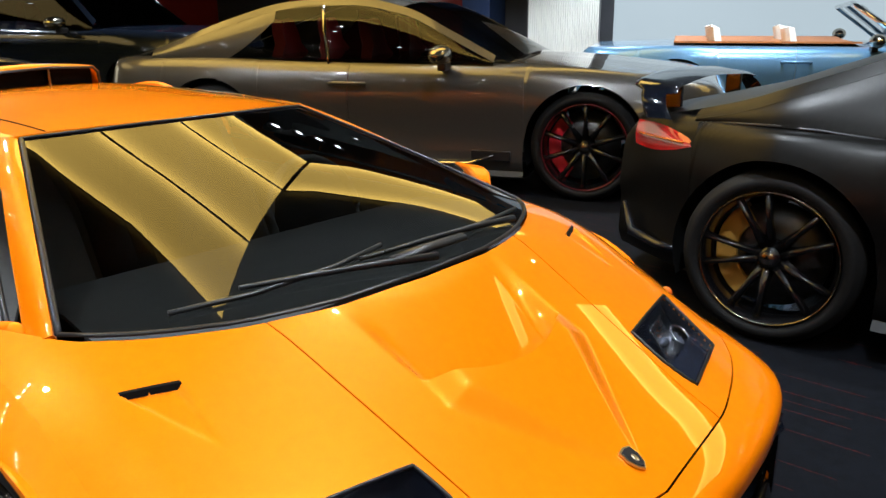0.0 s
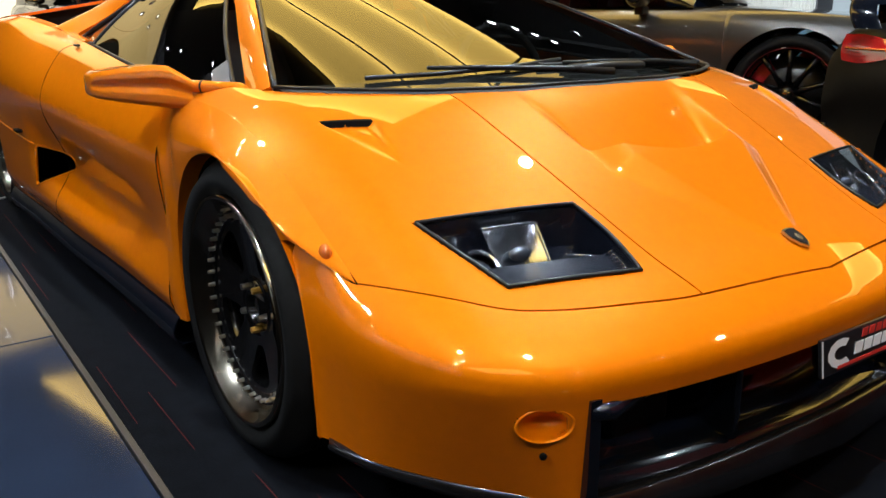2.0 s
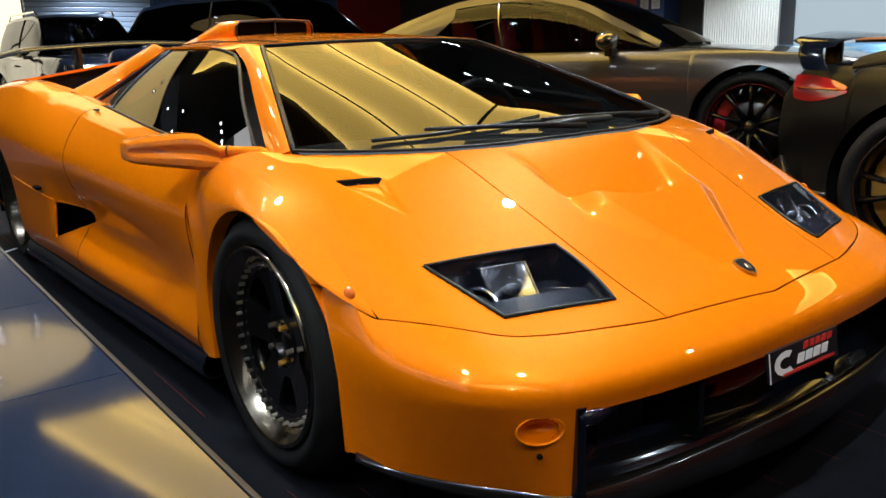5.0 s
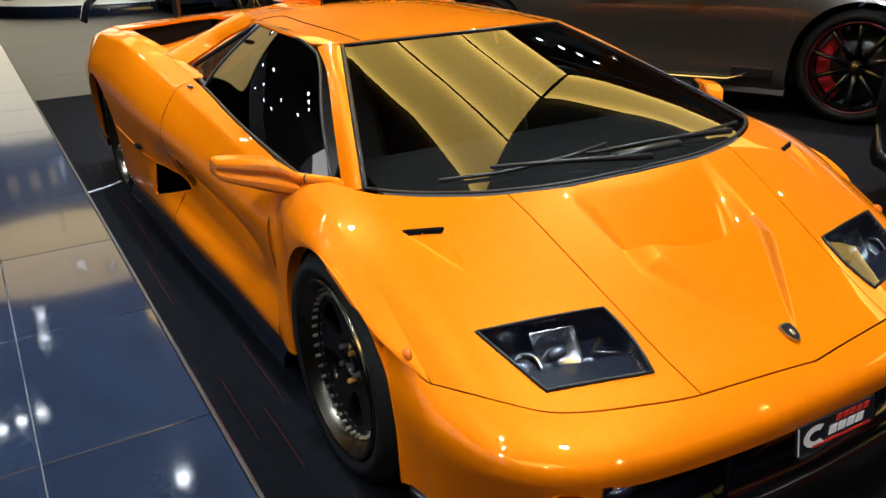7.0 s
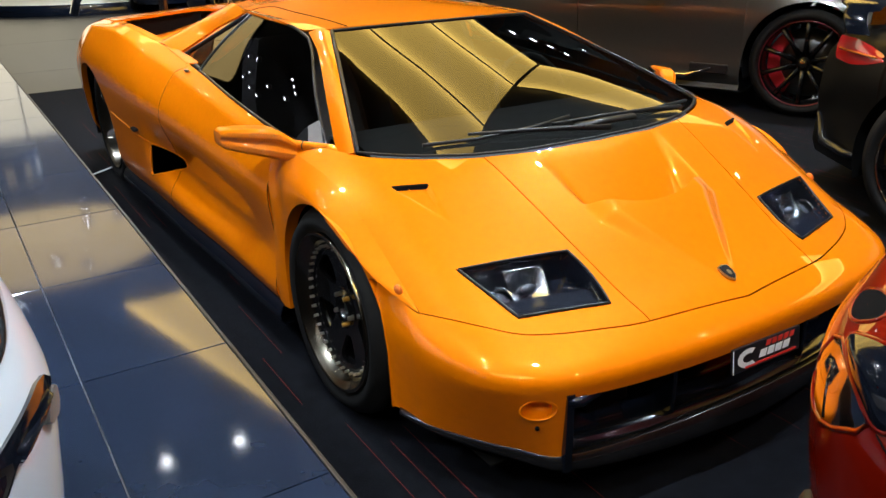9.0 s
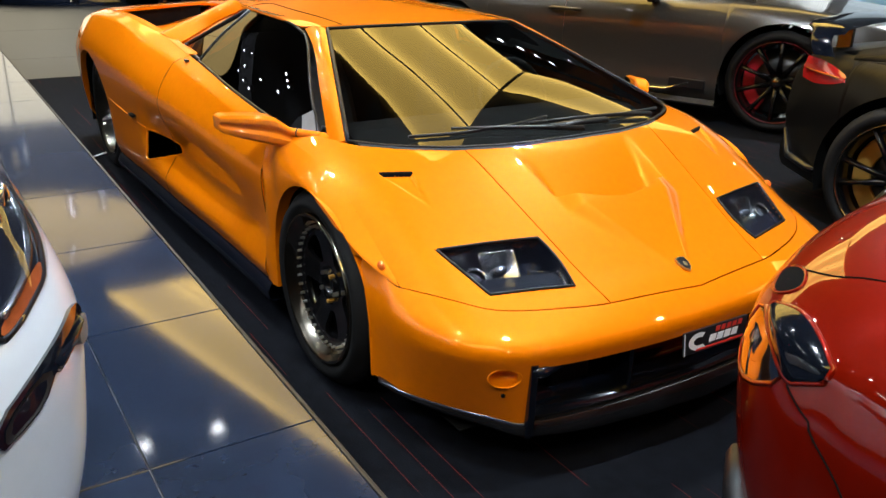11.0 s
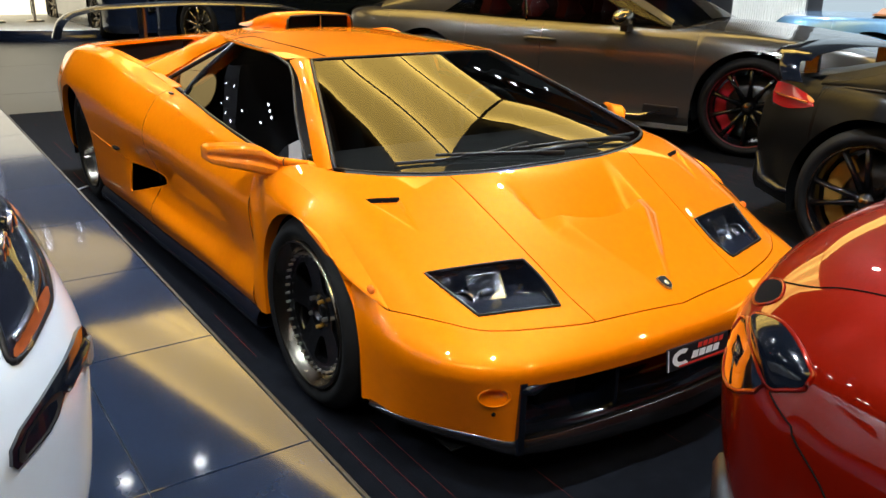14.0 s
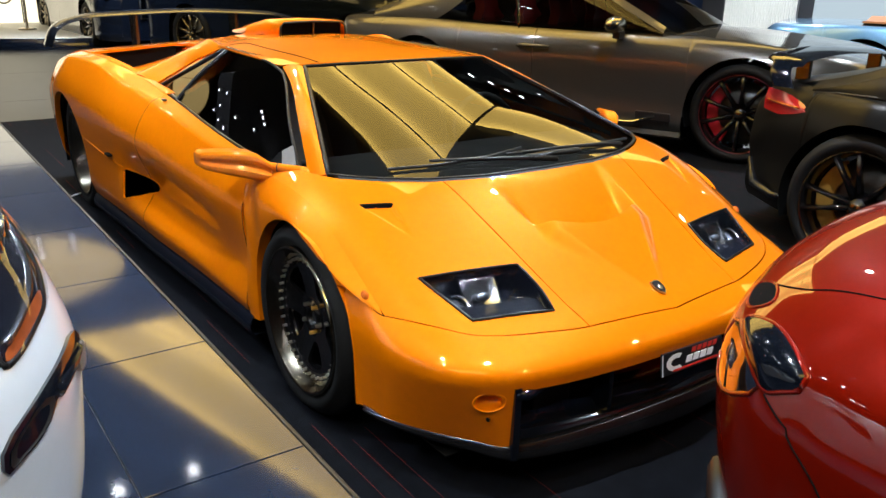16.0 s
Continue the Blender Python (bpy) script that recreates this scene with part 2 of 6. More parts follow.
def carpet_mat():
    """Dark loop carpet with thin broken red threads along its run."""
    m = mat("dark_striped_carpet", (0.0036, 0.0043, 0.0066), 0.9, spec=0.1, noise_amount=0.45, noise_scale=220, bump=0.5, bump_scale=500)
    nt = m.node_tree
    b = nt.nodes["Principled BSDF"]
    src = b.inputs["Base Color"].links[0].from_socket
    tc = nt.nodes.new("ShaderNodeTexCoord")
    sep = nt.nodes.new("ShaderNodeSeparateXYZ")
    nt.links.new(tc.outputs["Object"], sep.inputs[0])
    mul = nt.nodes.new("ShaderNodeMath")
    mul.operation, mul.inputs[1].default_value = "MULTIPLY", 15.0
    fr = nt.nodes.new("ShaderNodeMath")
    fr.operation = "FRACT"
    lt = nt.nodes.new("ShaderNodeMath")
    lt.operation, lt.inputs[1].default_value = "LESS_THAN", 0.028
    nt.links.new(sep.outputs[0], mul.inputs[0])
    nt.links.new(mul.outputs[0], fr.inputs[0])
    nt.links.new(fr.outputs[0], lt.inputs[0])
    mp = nt.nodes.new("ShaderNodeMapping")
    mp.inputs["Scale"].default_value = (15, 1.1, 1)
    nt.links.new(tc.outputs["Object"], mp.inputs[0])
    no = nt.nodes.new("ShaderNodeTexNoise")
    no.inputs["Scale"].default_value, no.inputs["Detail"].default_value = 1.0, 1
    nt.links.new(mp.outputs[0], no.inputs["Vector"])
    gt = nt.nodes.new("ShaderNodeMath")
    gt.operation, gt.inputs[1].default_value = "GREATER_THAN", 0.54
    nt.links.new(no.outputs["Fac"], gt.inputs[0])
    a = nt.nodes.new("ShaderNodeMath")
    a.operation = "MULTIPLY"
    nt.links.new(lt.outputs[0], a.inputs[0])
    nt.links.new(gt.outputs[0], a.inputs[1])
    mx = nt.nodes.new("ShaderNodeMix")
    mx.data_type = "RGBA"
    mx.inputs["B"].default_value = (0.12, 0.016, 0.013, 1)
    nt.links.new(a.outputs[0], mx.inputs["Factor"])
    nt.links.new(src, mx.inputs["A"])
    nt.links.new(mx.outputs["Result"], b.inputs["Base Color"])
    return m


TILE, CARPET = floor_tile(), carpet_mat()
GROUT = mat("grey_grout", (0.30, 0.29, 0.27), 0.8, noise_amount=0.2)
PLANKTILE = mat("dark_grey_floor_plank", (0.016, 0.0155, 0.015), 0.40, noise_amount=0.3, noise_scale=6, bump=0.1)
CEILBLACK = mat("black_ceiling_paint", (0.012, 0.012, 0.013), 0.6, noise_amount=0.2, noise_scale=3)
WALLDARK = mat("dark_grey_wall", (0.05, 0.05, 0.055), 0.6, noise_amount=0.15, noise_scale=3)
WALLRED = mat("red_wall_paint", (0.42, 0.02, 0.018), 0.5, noise_amount=0.06, noise_scale=3)
WALLBLUE = mat("navy_wall_paint", (0.03, 0.06, 0.16), 0.5, noise_amount=0.08, noise_scale=3)
SHUTTER = mat("roller_shutter_steel", (0.36, 0.44, 0.58), 0.4, 0.3, noise_amount=0.06)
WALLWHITE = mat("white_wall_paint", (0.8, 0.78, 0.72), 0.5, noise_amount=0.03, noise_scale=3)


def panel_glow():
    """Stretched fabric lit by lamp strips along its long edges: brighter at the borders, a little uneven."""
    m = mat("warm_light_panel", (0.02, 0.02, 0.02), 0.5, emit=(1.0, 0.66, 0.15), power=2.4)
    nt = m.node_tree
    b = nt.nodes["Principled BSDF"]
    uv = nt.nodes.new("ShaderNodeUVMap")
    sep = nt.nodes.new("ShaderNodeSeparateXYZ")
    nt.links.new(uv.outputs[0], sep.inputs[0])

    def op(kind, a, c):
        n = nt.nodes.new("ShaderNodeMath")
        n.operation = kind
        for i, v in enumerate((a, c)):
            if isinstance(v, float):
                n.inputs[i].default_value = v
            else:
                nt.links.new(v, n.inputs[i])
        return n.outputs[0]

    d = op("ABSOLUTE", op("SUBTRACT", sep.outputs[0], 0.5), 0.0)
    e = op("POWER", op("MULTIPLY", d, 2.0), 4.0)
    no = nt.nodes.new("ShaderNodeTexNoise")
    no.inputs["Scale"].default_value, no.inputs["Detail"].default_value = 1.6, 2
    k = op("ADD", op("ADD", 2.4, op("MULTIPLY", e, 4.6)), op("MULTIPLY", no.outputs["Fac"], 0.9))
    nt.links.new(k, b.inputs["Emission Strength"])
    return m


GOLDGLOW = panel_glow()
CREAMGLOW = lit("cream_light_wall", (1.0, 0.90, 0.66), 1.5)
WHITEGLOW = lit("white_light_wall", (0.72, 0.89, 1.0), 0.62)
SPOTGLOW = lit("spot_lamp_glow", (0.92, 0.96, 1.0), 60.0)
FRAMEDARK = mat("panel_frame", (0.06, 0.045, 0.02), 0.5, 0.5)

# ---------------------------------------------------------------- room
X0, X1, Y0, Y1 = -9.0, 10.5, -8.0, 16.0
EDGE = -1.195  # where the tiled platform ends above the carpet
PLAT = 0.40  # height of the tiled platform
g = link("ground", [(X0, Y0, -0.02), (X1, Y0, -0.02), (X1, Y1, -0.02), (X0, Y1, -0.02)], [(0, 1, 2, 3)], GROUT, smooth=False)
tagged(g, "dark bedding under the showroom floor", "floor", kind="structure")
carpet = boxed("carpet", (EDGE + 0.012, X1, Y0, 5.82, -0.02, 0.0), CARPET, None, bevel=0.0)
tagged(carpet, "dark carpet with thin broken red threads", "carpet", kind="structure")
platform = boxed("platform", (X0, EDGE - 0.004, Y0, Y1, -0.02, PLAT - 0.016), GROUT, None, bevel=0.0)
tagged(platform, "raised platform with a dark base under the tiles", "platform", kind="structure")
trim = boxed("trim", (EDGE - 0.003, EDGE + 0.006, Y0, Y1, -0.02, PLAT + 0.0015), BLACK, None, bevel=0.001)
tagged(trim, "thin black edging on the side of the tiled platform", "trim", kind="structure")
ceiling = boxed("ceiling", (X0, X1, Y0, Y1, CEIL + 0.06, CEIL + 0.26), CEILBLACK, None, bevel=0.0)
tagged(ceiling, "black painted showroom ceiling", "ceiling", kind="structure")
for nm, b, mt in (("wall_north", (X0, X1, Y1, Y1 + 0.2, 0, CEIL + 0.2), WALLDARK), ("wall_south", (X0, X1, Y0 - 0.2, Y0, 0, CEIL + 0.2), WALLDARK),
                  ("wall_west", (X0 - 0.2, X0, Y0, Y1, 0, CEIL + 0.2), WALLDARK), ("wall_east", (X1, X1 + 0.2, Y0, Y1, 0, CEIL + 0.2), WALLDARK)):
    tagged(boxed(nm, b, mt, None, bevel=0.0), "plain dark showroom wall", "wall", kind="structure")


def lean(y):
    """Sideways drift of the long ceiling panels towards the back of the hall."""
    return -0.23 * max(0.0, y - 2.0)


def ceiling_light_panel(left, right):
    """A luminous ceiling panel between two side lines of equal point count, in a thin dark frame."""
    n = len(left)
    m = Matrix.Translation((left[0][0], left[0][1], CEIL))
    top = empty("ceiling_light", m, "warm glowing stretched ceiling light panel in a dark frame", "ceiling light", "luminous ceiling panels")
    L, R = (np.array([(x - left[0][0], y - left[0][1], 0.0) for x, y in q]) for q in (left, right))
    cols = 9
    vs = [tuple(lerp(L[i], R[i], j / (cols - 1)) + (0, 0, 0.004 * math.sin(math.pi * j / (cols - 1)))) for i in range(n) for j in range(cols)]
    fs = quads(n, cols)
    p = [np.array(vs[k]) for k in fs[0]]
    if np.cross(p[1] - p[0], p[3] - p[0])[2] > 0:
        fs = [f[::-1] for f in fs]
    ob = link("diffuser", vs, fs, GOLDGLOW, top, "glowing warm fabric")
    uv = ob.data.uv_layers.new(name="UVMap")
    for lp in ob.data.loops:
        uv.data[lp.index].uv = ((lp.vertex_index % cols) / (cols - 1), lp.vertex_index // cols / (n - 1))
    rim = list(L) + list(R[::-1])
    rim.append(rim[0])
    tube("frame", [r + np.array((0, 0, 0.004)) for r in rim], 0.009, FRAMEDARK, top, n=6)
    return top


def near_end(x):
    return 2.93 + 0.70 * (x - 3.17)


def side_line(x):
    """One long edge of a ceiling panel, from its slanted near end to the back."""
    y0 = near_end(x)
    return [(x + lean(y) - lean(y0), y) for y in np.linspace(y0, 6.85, 7)]


for xa, xb in ((2.36, 3.17), (1.50, 2.34), (0.72, 1.48)):
    ceiling_light_panel(side_line(xa), side_line(xb))
ceiling_light_panel([(2.37, near_end(2.37) - 0.02), (3.4, 2.27), (4.8, 2.20), (6.4, 2.12)], [(3.19, near_end(3.19) - 0.02), (4.0, 2.96), (5.2, 3.0), (6.4, 3.04)])
# two unseen panels added for extra warm light and reflections on the cars
ceiling_light_panel([(-3.6, -3.2), (-3.6, -2.0)], [(-0.8, -3.2), (-0.8, -2.0)])
ceiling_light_panel([(5.2, -3.2), (5.2, 0.0)], [(6.2, -3.2), (6.2, 0.0)])
DISCGLOW = lit("warm_light_disc", (1.0, 0.72, 0.28), 1.7)
ring = empty("ceiling_light", pose(-0.86, 9.37, CEIL), "large round warm glowing ceiling light", "ceiling light", "luminous ceiling panels")
turned("diffuser", [(0.03, 1.60), (0.0, 1.59), (0.0, 0.001)], DISCGLOW, ring, n=64, axis="z", label="glowing warm fabric disc")
turned("frame", [(-0.02, 1.60), (-0.02, 1.63), (0.06, 1.63), (0.06, 1.60)], FRAMEDARK, ring, n=64, axis="z", closed=True)


LAMP_POWER = 1.75


def spot(x, y, power):
    top = empty("ceiling_spot", pose(x, y, CEIL), "small round white ceiling spotlight with a black ring", "spotlight", "ceiling spotlights")
    vs, fs = lathe([(0.0, 0.0001), (0.0, 0.045)], 24, "z")
    link("lens", vs, [f[::-1] for f in fs], SPOTGLOW, top, "glowing white lens")
    vs, fs = lathe([(0.06, 0.075), (-0.02, 0.075), (-0.02, 0.047), (0.06, 0.047)], 24, "z", True)
    link("ring", vs, fs, BLACK, top)
    if power:
        la = bpy.data.lights.new("spot_lamp", "SPOT")
        la.energy, la.spot_size, la.spot_blend, la.shadow_soft_size = power * LAMP_POWER, radians(110), 0.7, 0.05
        la.color = (0.78, 0.89, 1.0)
        lo = new("spot_lamp", la)
        lo.matrix_world = pose(x, y, CEIL - 0.04)


# some spots follow mirrored dots; others are added to brighten cars and back wall
for x, y, p in ((-0.16, 3.66, 300), (-0.74, 3.71, 260), (3.50, 3.79, 130), (3.80, 3.75, 0), (4.05, 3.70, 0), (4.25, 3.60, 0), (-1.9, -3.2, 90), (0.4, -3.4, 80), (2.6, -2.6, 180), (-3.2, 0.9, 190), (-3.6, -1.6, 190),
                (-1.55, -0.75, 120), (0.25, -0.95, 180), (1.55, 0.55, 200), (-1.25, 1.75, 180), (5.0, 0.6, 260), (5.4, 4.4, 260), (-0.80, 8.63, 0), (-0.49, 8.33, 0), (0.22, 9.95, 200), (-0.19, 9.95, 0), (-0.14, 10.45, 0), (0.31, 10.40, 0), (2.4, 10.6, 300), (4.6, 7.6, 300), (7.0, 1.6, 420), (8.9, 4.6, 420), (7.8, 7.0, 420), (-3.2, 5.2, 170), (3.2, 14.4, 650)):
    spot(x, y, p)
for x, y in ((-1.38, 7.38), (-1.41, 6.77), (-1.87, 7.16), (-2.30, 7.24), (-2.06, 6.40), (-2.43, 6.95), (-2.17, 5.65), (-2.09, 7.65)):
    spot(x, y, 0)
# rows of three small lenses between the lamps, added to dot the glossy paint
for x, y in ((-2.6, 2.6), (-3.9, 3.9), (-4.4, 7.4), (-5.2, 1.2), (-2.4, -1.2), (-1.0, -4.4), (1.4, -4.6), (-5.0, -3.4), (4.6, 5.6), (-1.7, 2.2), (-2.4, 3.7), (-1.9, 5.2), (-3.1, 1.5)):
    for k in range(3):
        spot(x + 0.16 * k, y + 0.05 * k, 0)

# floor tiles, laid one by one on the bedding
def tile_mesh(w, d):
    bm = bmesh.new()
    box(bm, 0.0015, w - 0.0015, 0.0015, d - 0.0015, -0.016, 0.0)
    bmesh.ops.bevel(bm, geom=[e for e in bm.edges if all(v.co.z > -0.001 for v in e.verts)], offset=0.0012, segments=1, affect="EDGES")
    me = bpy.data.meshes.new("tile")
    bm.to_mesh(me)
    bm.free()
    me.materials.append(TILE)
    return me


floor = tagged(new("floor"), "polished dark grey showroom tiles", "floor", kind="structure")
cols, x = [(EDGE - 0.338, 0.335)], EDGE - 0.338
while x > X0 + 0.6:
    cols.append((x - 0.6, 0.6))
    x -= 0.6
for k, (x, w) in enumerate(cols):
    me = tile_mesh(w, 0.6)
    for r in range(-13, 27):
        y = -0.17 + 0.6 * r
        if y + 0.6 > Y1 or y < Y0:
            continue
        o = new("tile", me)
        o.parent = floor
        o.location = (x, y, PLAT)
plank_floor = tagged(new("floor"), "dark grey floor planks behind the cars", "floor", kind="structure")
for y0, y1 in ((5.83, 7.0), (7.0, 9.3), (9.3, 11.6), (11.6, 13.8), (13.8, 16.0)):
    for i in range(4):
        xa = EDGE + 0.012 + i * 2.86
        boxed("plank", (xa, xa + 2.856, y0 + 0.004, y1 - 0.004, -0.018, 0.0), PLANKTILE, plank_floor, bevel=0.0)

# ---------------------------------------------------------------- wheels


def wheel(parent, hub, r_rim, r_tyre, width, side, style):
    """A wheel round the x axis under a car; side -1 shows its face to -x. Built facing -x, then turned."""
    m = Matrix.Translation(hub) @ (Matrix.Identity(4) if side < 0 else pose(0, 0, 0, 0, 0, 180))
    top = new("wheel")
    top.parent = parent
    top.matrix_local = m
    w, s = width, r_tyre - r_rim
    tread = [(0.012, r_rim + 0.004), (-0.006, r_rim + 0.25 * s), (-0.010, r_rim + 0.55 * s), (0.0, r_tyre - 0.028), (0.014, r_tyre - 0.010), (0.034, r_tyre)]
    groove = []
    for k in range(1, 5):
        c = 0.034 + (w - 0.068) * k / 5
        groove += [(c - 0.006, r_tyre + 0.001), (c - 0.005, r_tyre - 0.008), (c + 0.005, r_tyre - 0.008), (c + 0.006, r_tyre + 0.001)]
    prof = tread + groove + [(w - x, r) for x, r in tread[::-1]]
    turned("tyre", prof, RUBBER, top, n=64, label="black low-profile tyre")
    if style == "split":
        dish = 0.030 if w < 0.3 else 0.105
        lip = [(0.012, r_rim + 0.004), (-0.006, r_rim + 0.006), (-0.010, r_rim), (-0.006, r_rim - 0.006), (0.003, r_rim - 0.010), (0.007, r_rim - 0.017), (dish - 0.006, r_rim - 0.023), (dish, r_rim - 0.030)]
        turned("rim", lip, STEEL, top, n=96, label="polished steel split-rim lip")
        turned("barrel", [(dish, r_rim - 0.030), (dish + 0.002, r_rim - 0.054), (dish + 0.04, r_rim - 0.056), (w - 0.02, r_rim - 0.05), (w, r_rim)], RIMBLACK, top, n=64)
        bm = bmesh.new()
        bmesh.ops.create_cone(bm, cap_ends=True, segments=8, radius1=0.0052, radius2=0.0040, depth=0.016)
        bm.transform(pose(0, 0, 0, 0, -90, 0))
        first = part("bolt", bm, BOLT, top, smooth=False)
        n = 40
        for k in range(n):
            ob = first if k == 0 else new("bolt", first.data)
            ob.parent = top
            a = 2 * math.pi * k / n
            ob.matrix_local = Matrix.Translation((dish - 0.004, (r_rim - 0.041) * math.cos(a), (r_rim - 0.041) * math.sin(a)))
        turned("brake_disc", [(dish + 0.085, 0.05), (dish + 0.082, 0.150), (dish + 0.102, 0.150), (dish + 0.105, 0.05)], DISC, top, n=40)
        # broad five-spoke face with five rounded windows
        R = r_rim - 0.052
        na, nr = 360, 44
        rad = np.linspace(0.050, R, nr)
        ang = np.linspace(0, 2 * np.pi, na + 1)
        face_x = lambda r: dish + 0.003 + 0.016 * (1 - ((r - 0.050) / (R - 0.050)) ** 1.6)
        P = np.array([[(face_x(r), r * math.cos(a), r * math.sin(a)) for r in rad] for a in ang])
        am, rm = np.meshgrid((ang[:-1] + ang[1:]) / 2, (rad[:-1] + rad[1:]) / 2, indexing="ij")
        off = (np.degrees(am) - 10) % 72 - 36
        half = np.interp(rm, (0.45 * R, 0.95 * R), (12.0, 21.0))
        win = np.abs(off / half) ** 4 + np.abs((rm - 0.70 * R) / (0.235 * R)) ** 4 < 1
        sheet("spoke_face", P, RIMBLACK, top, "black five-spoke wheel face", solid=0.012, inside=(0.3, 0, 0), skip=win)
        x0 = dish + 0.019
        turned("hub", [(x0 + 0.02, 0.0005), (x0 + 0.018, 0.026), (x0 - 0.006, 0.030), (x0 - 0.010, 0.036), (x0 + 0.004, 0.040), (x0 + 0.006, 0.058), (x0 - 0.004, 0.062), (x0 + 0.002, 0.066)], RIMBLACK, top, n=48, label="black hub with a raised ring")
        turned("cap", [(x0 + 0.004, 0.0005), (x0 + 0.005, 0.020), (x0 + 0.012, 0.025)], PLATE, top, n=28, label="small black centre cap")
        for k in range(5):
            bm = bmesh.new()
            bmesh.ops.create_cone(bm, cap_ends=True, segments=6, radius1=0.0080, radius2=0.0066, depth=0.026)
            a = 2 * math.pi * (k + 0.5) / 5 + 0.2
            bm.transform(Matrix.Translation((x0 - 0.004, 0.048 * math.cos(a), 0.048 * math.sin(a))) @ pose(0, 0, 0, 0, -90, 0))
            part("lug_nut", bm, GOLDM if k % 2 else BOLT, top, smooth=False)
        boxed("valve", (-0.004, 0.004, -0.003, 0.003, -0.016, 0.016), BOLT, top, "small steel valve stem", bevel=0.001, m=Matrix.Translation((dish - 0.012, -(r_rim - 0.036), 0.02)))
        return top
    edge = REDRIM if style == "red" else STEEL
    turned("rim", [(0.010, r_rim + 0.001), (-0.003, r_rim + 0.002), (-0.005, r_rim - 0.001), (0.002, r_rim - 0.004)], edge, top, n=72, label="thin bright rim edge")
    turned("barrel", [(0.002, r_rim - 0.006), (0.03, r_rim - 0.022), (w - 0.01, r_rim - 0.03), (w, r_rim)], RIMBLACK, top, n=56)
    turned("brake_disc", [(0.10, 0.06), (0.098, r_rim - 0.055), (0.125, r_rim - 0.055), (0.128, 0.06)], DISC, top, n=40)
    bm = bmesh.new()
    for k in range(7):
        a0, a1 = (radians(-62 + 17 * (k + q)) for q in (0, 1))
        for a, b in ((a0, a1),):
            rr = (r_rim - 0.12, r_rim - 0.035)
            bv = [bm.verts.new((x, r * math.cos(t), r * math.sin(t))) for x in (0.085, 0.14) for t in (a, b) for r in rr]
            for f in ((0, 1, 3, 2), (4, 6, 7, 5), (0, 4, 5, 1), (2, 3, 7, 6), (0, 2, 6, 4), (1, 5, 7, 3)):
                bm.faces.new([bv[i] for i in f])
    bmesh.ops.remove_doubles(bm, verts=bm.verts, dist=1e-5)
    if side > 0:
        bm.transform(pose(0, 0, 0, 180, 0, 0))
    part("caliper", bm, {"red": REDCAL, "satin": GOLDM}.get(style, STEEL), top, "painted brake caliper", smooth=False, bevel=0.006)
    n = {"red": 10, "satin": 10}.get(style, 10)
    for k in range(n):
        a = 360 * k / n + (0 if style != "satin" else (5 if k % 2 else -5))
        r1 = r_rim - 0.014
        vs = []
        thin = 0.6 if style == "satin" else 0.85
        for r, half, x in ((0.035, 0.022, 0.034), (lerp(0.035, r1, 0.55), 0.012 * thin, 0.020), (r1, 0.017 * thin, 0.008)):
            for d, dx in ((-half, 0.02), (-half * 0.4, 0.0), (half * 0.4, 0.0), (half, 0.02)):
                vs.append((x + dx, d, r))
        bm = bmesh.new()
        bv = [bm.verts.new(v) for v in vs]
        for i in range(2):
            for j in range(3):
                bm.faces.new([bv[i * 4 + j], bv[i * 4 + j + 1], bv[(i + 1) * 4 + j + 1], bv[(i + 1) * 4 + j]])
        bm.transform(pose(0, 0, 0, a, 0, 0))
        sp = part("spoke", bm, RIMBLACK if style in ("red", "satin") else STEEL, top)
        md = sp.modifiers.new("thickness", "SOLIDIFY")
        md.thickness, md.offset = 0.012, 0
    turned("hub", [(0.014, 0.0005), (0.014, 0.030), (0.020, 0.036), (0.045, 0.065), (0.08, 0.07)], RIMBLACK, top, n=36)
    turned("cap", [(0.010, 0.0005), (0.010, 0.022), (0.014, 0.026)], STEEL, top, n=28, label="bright centre cap")
    return top


# ---------------------------------------------------------------- the orange sports car
car = empty("sports_car", pose(0, 0, 0), "low orange wedge-shaped supercar with black splitter and rear wing", "car")

G = spl((-0.80, 0.420), (-0.755, 0.440), (-0.70, 0.466), (-0.62, 0.500), (-0.47, 0.575), (-0.30, 0.660), (-0.12, 0.743), (0.05, 0.788), (0.40, 0.835))


def top_z(u, y):
    """Height of the nose: crowned across, falling away to the wings."""
    u = np.abs(u)
    wing = np.clip(u - 0.68, 0, None)
    k = 2.7 - 1.5 * np.exp(-(((y - 0.02) / 0.26) ** 2))
    return G(y) - 0.018 * (u / 0.38) ** 2 - k * wing**2


# front edge of the top panels (the seam over the bumper) and their rear edge (windscreen base, then the door)
seam_y = spl((0.0, -0.757), (0.32, -0.722), (0.48, -0.680), (0.61, -0.628), (0.70, -0.560), (0.80, -0.430), (0.835, -0.290))
back_y = spl((0.0, -0.165), (0.20, -0.155), (0.393, -0.115), (0.55, -0.045), (0.665, 0.045), (0.72, 0.15), (0.80, 0.425))


def hood_edge(y):
    return lerp(0.318, 0.392, np.clip((y + 0.722) / 0.607, -0.1, 1.1))


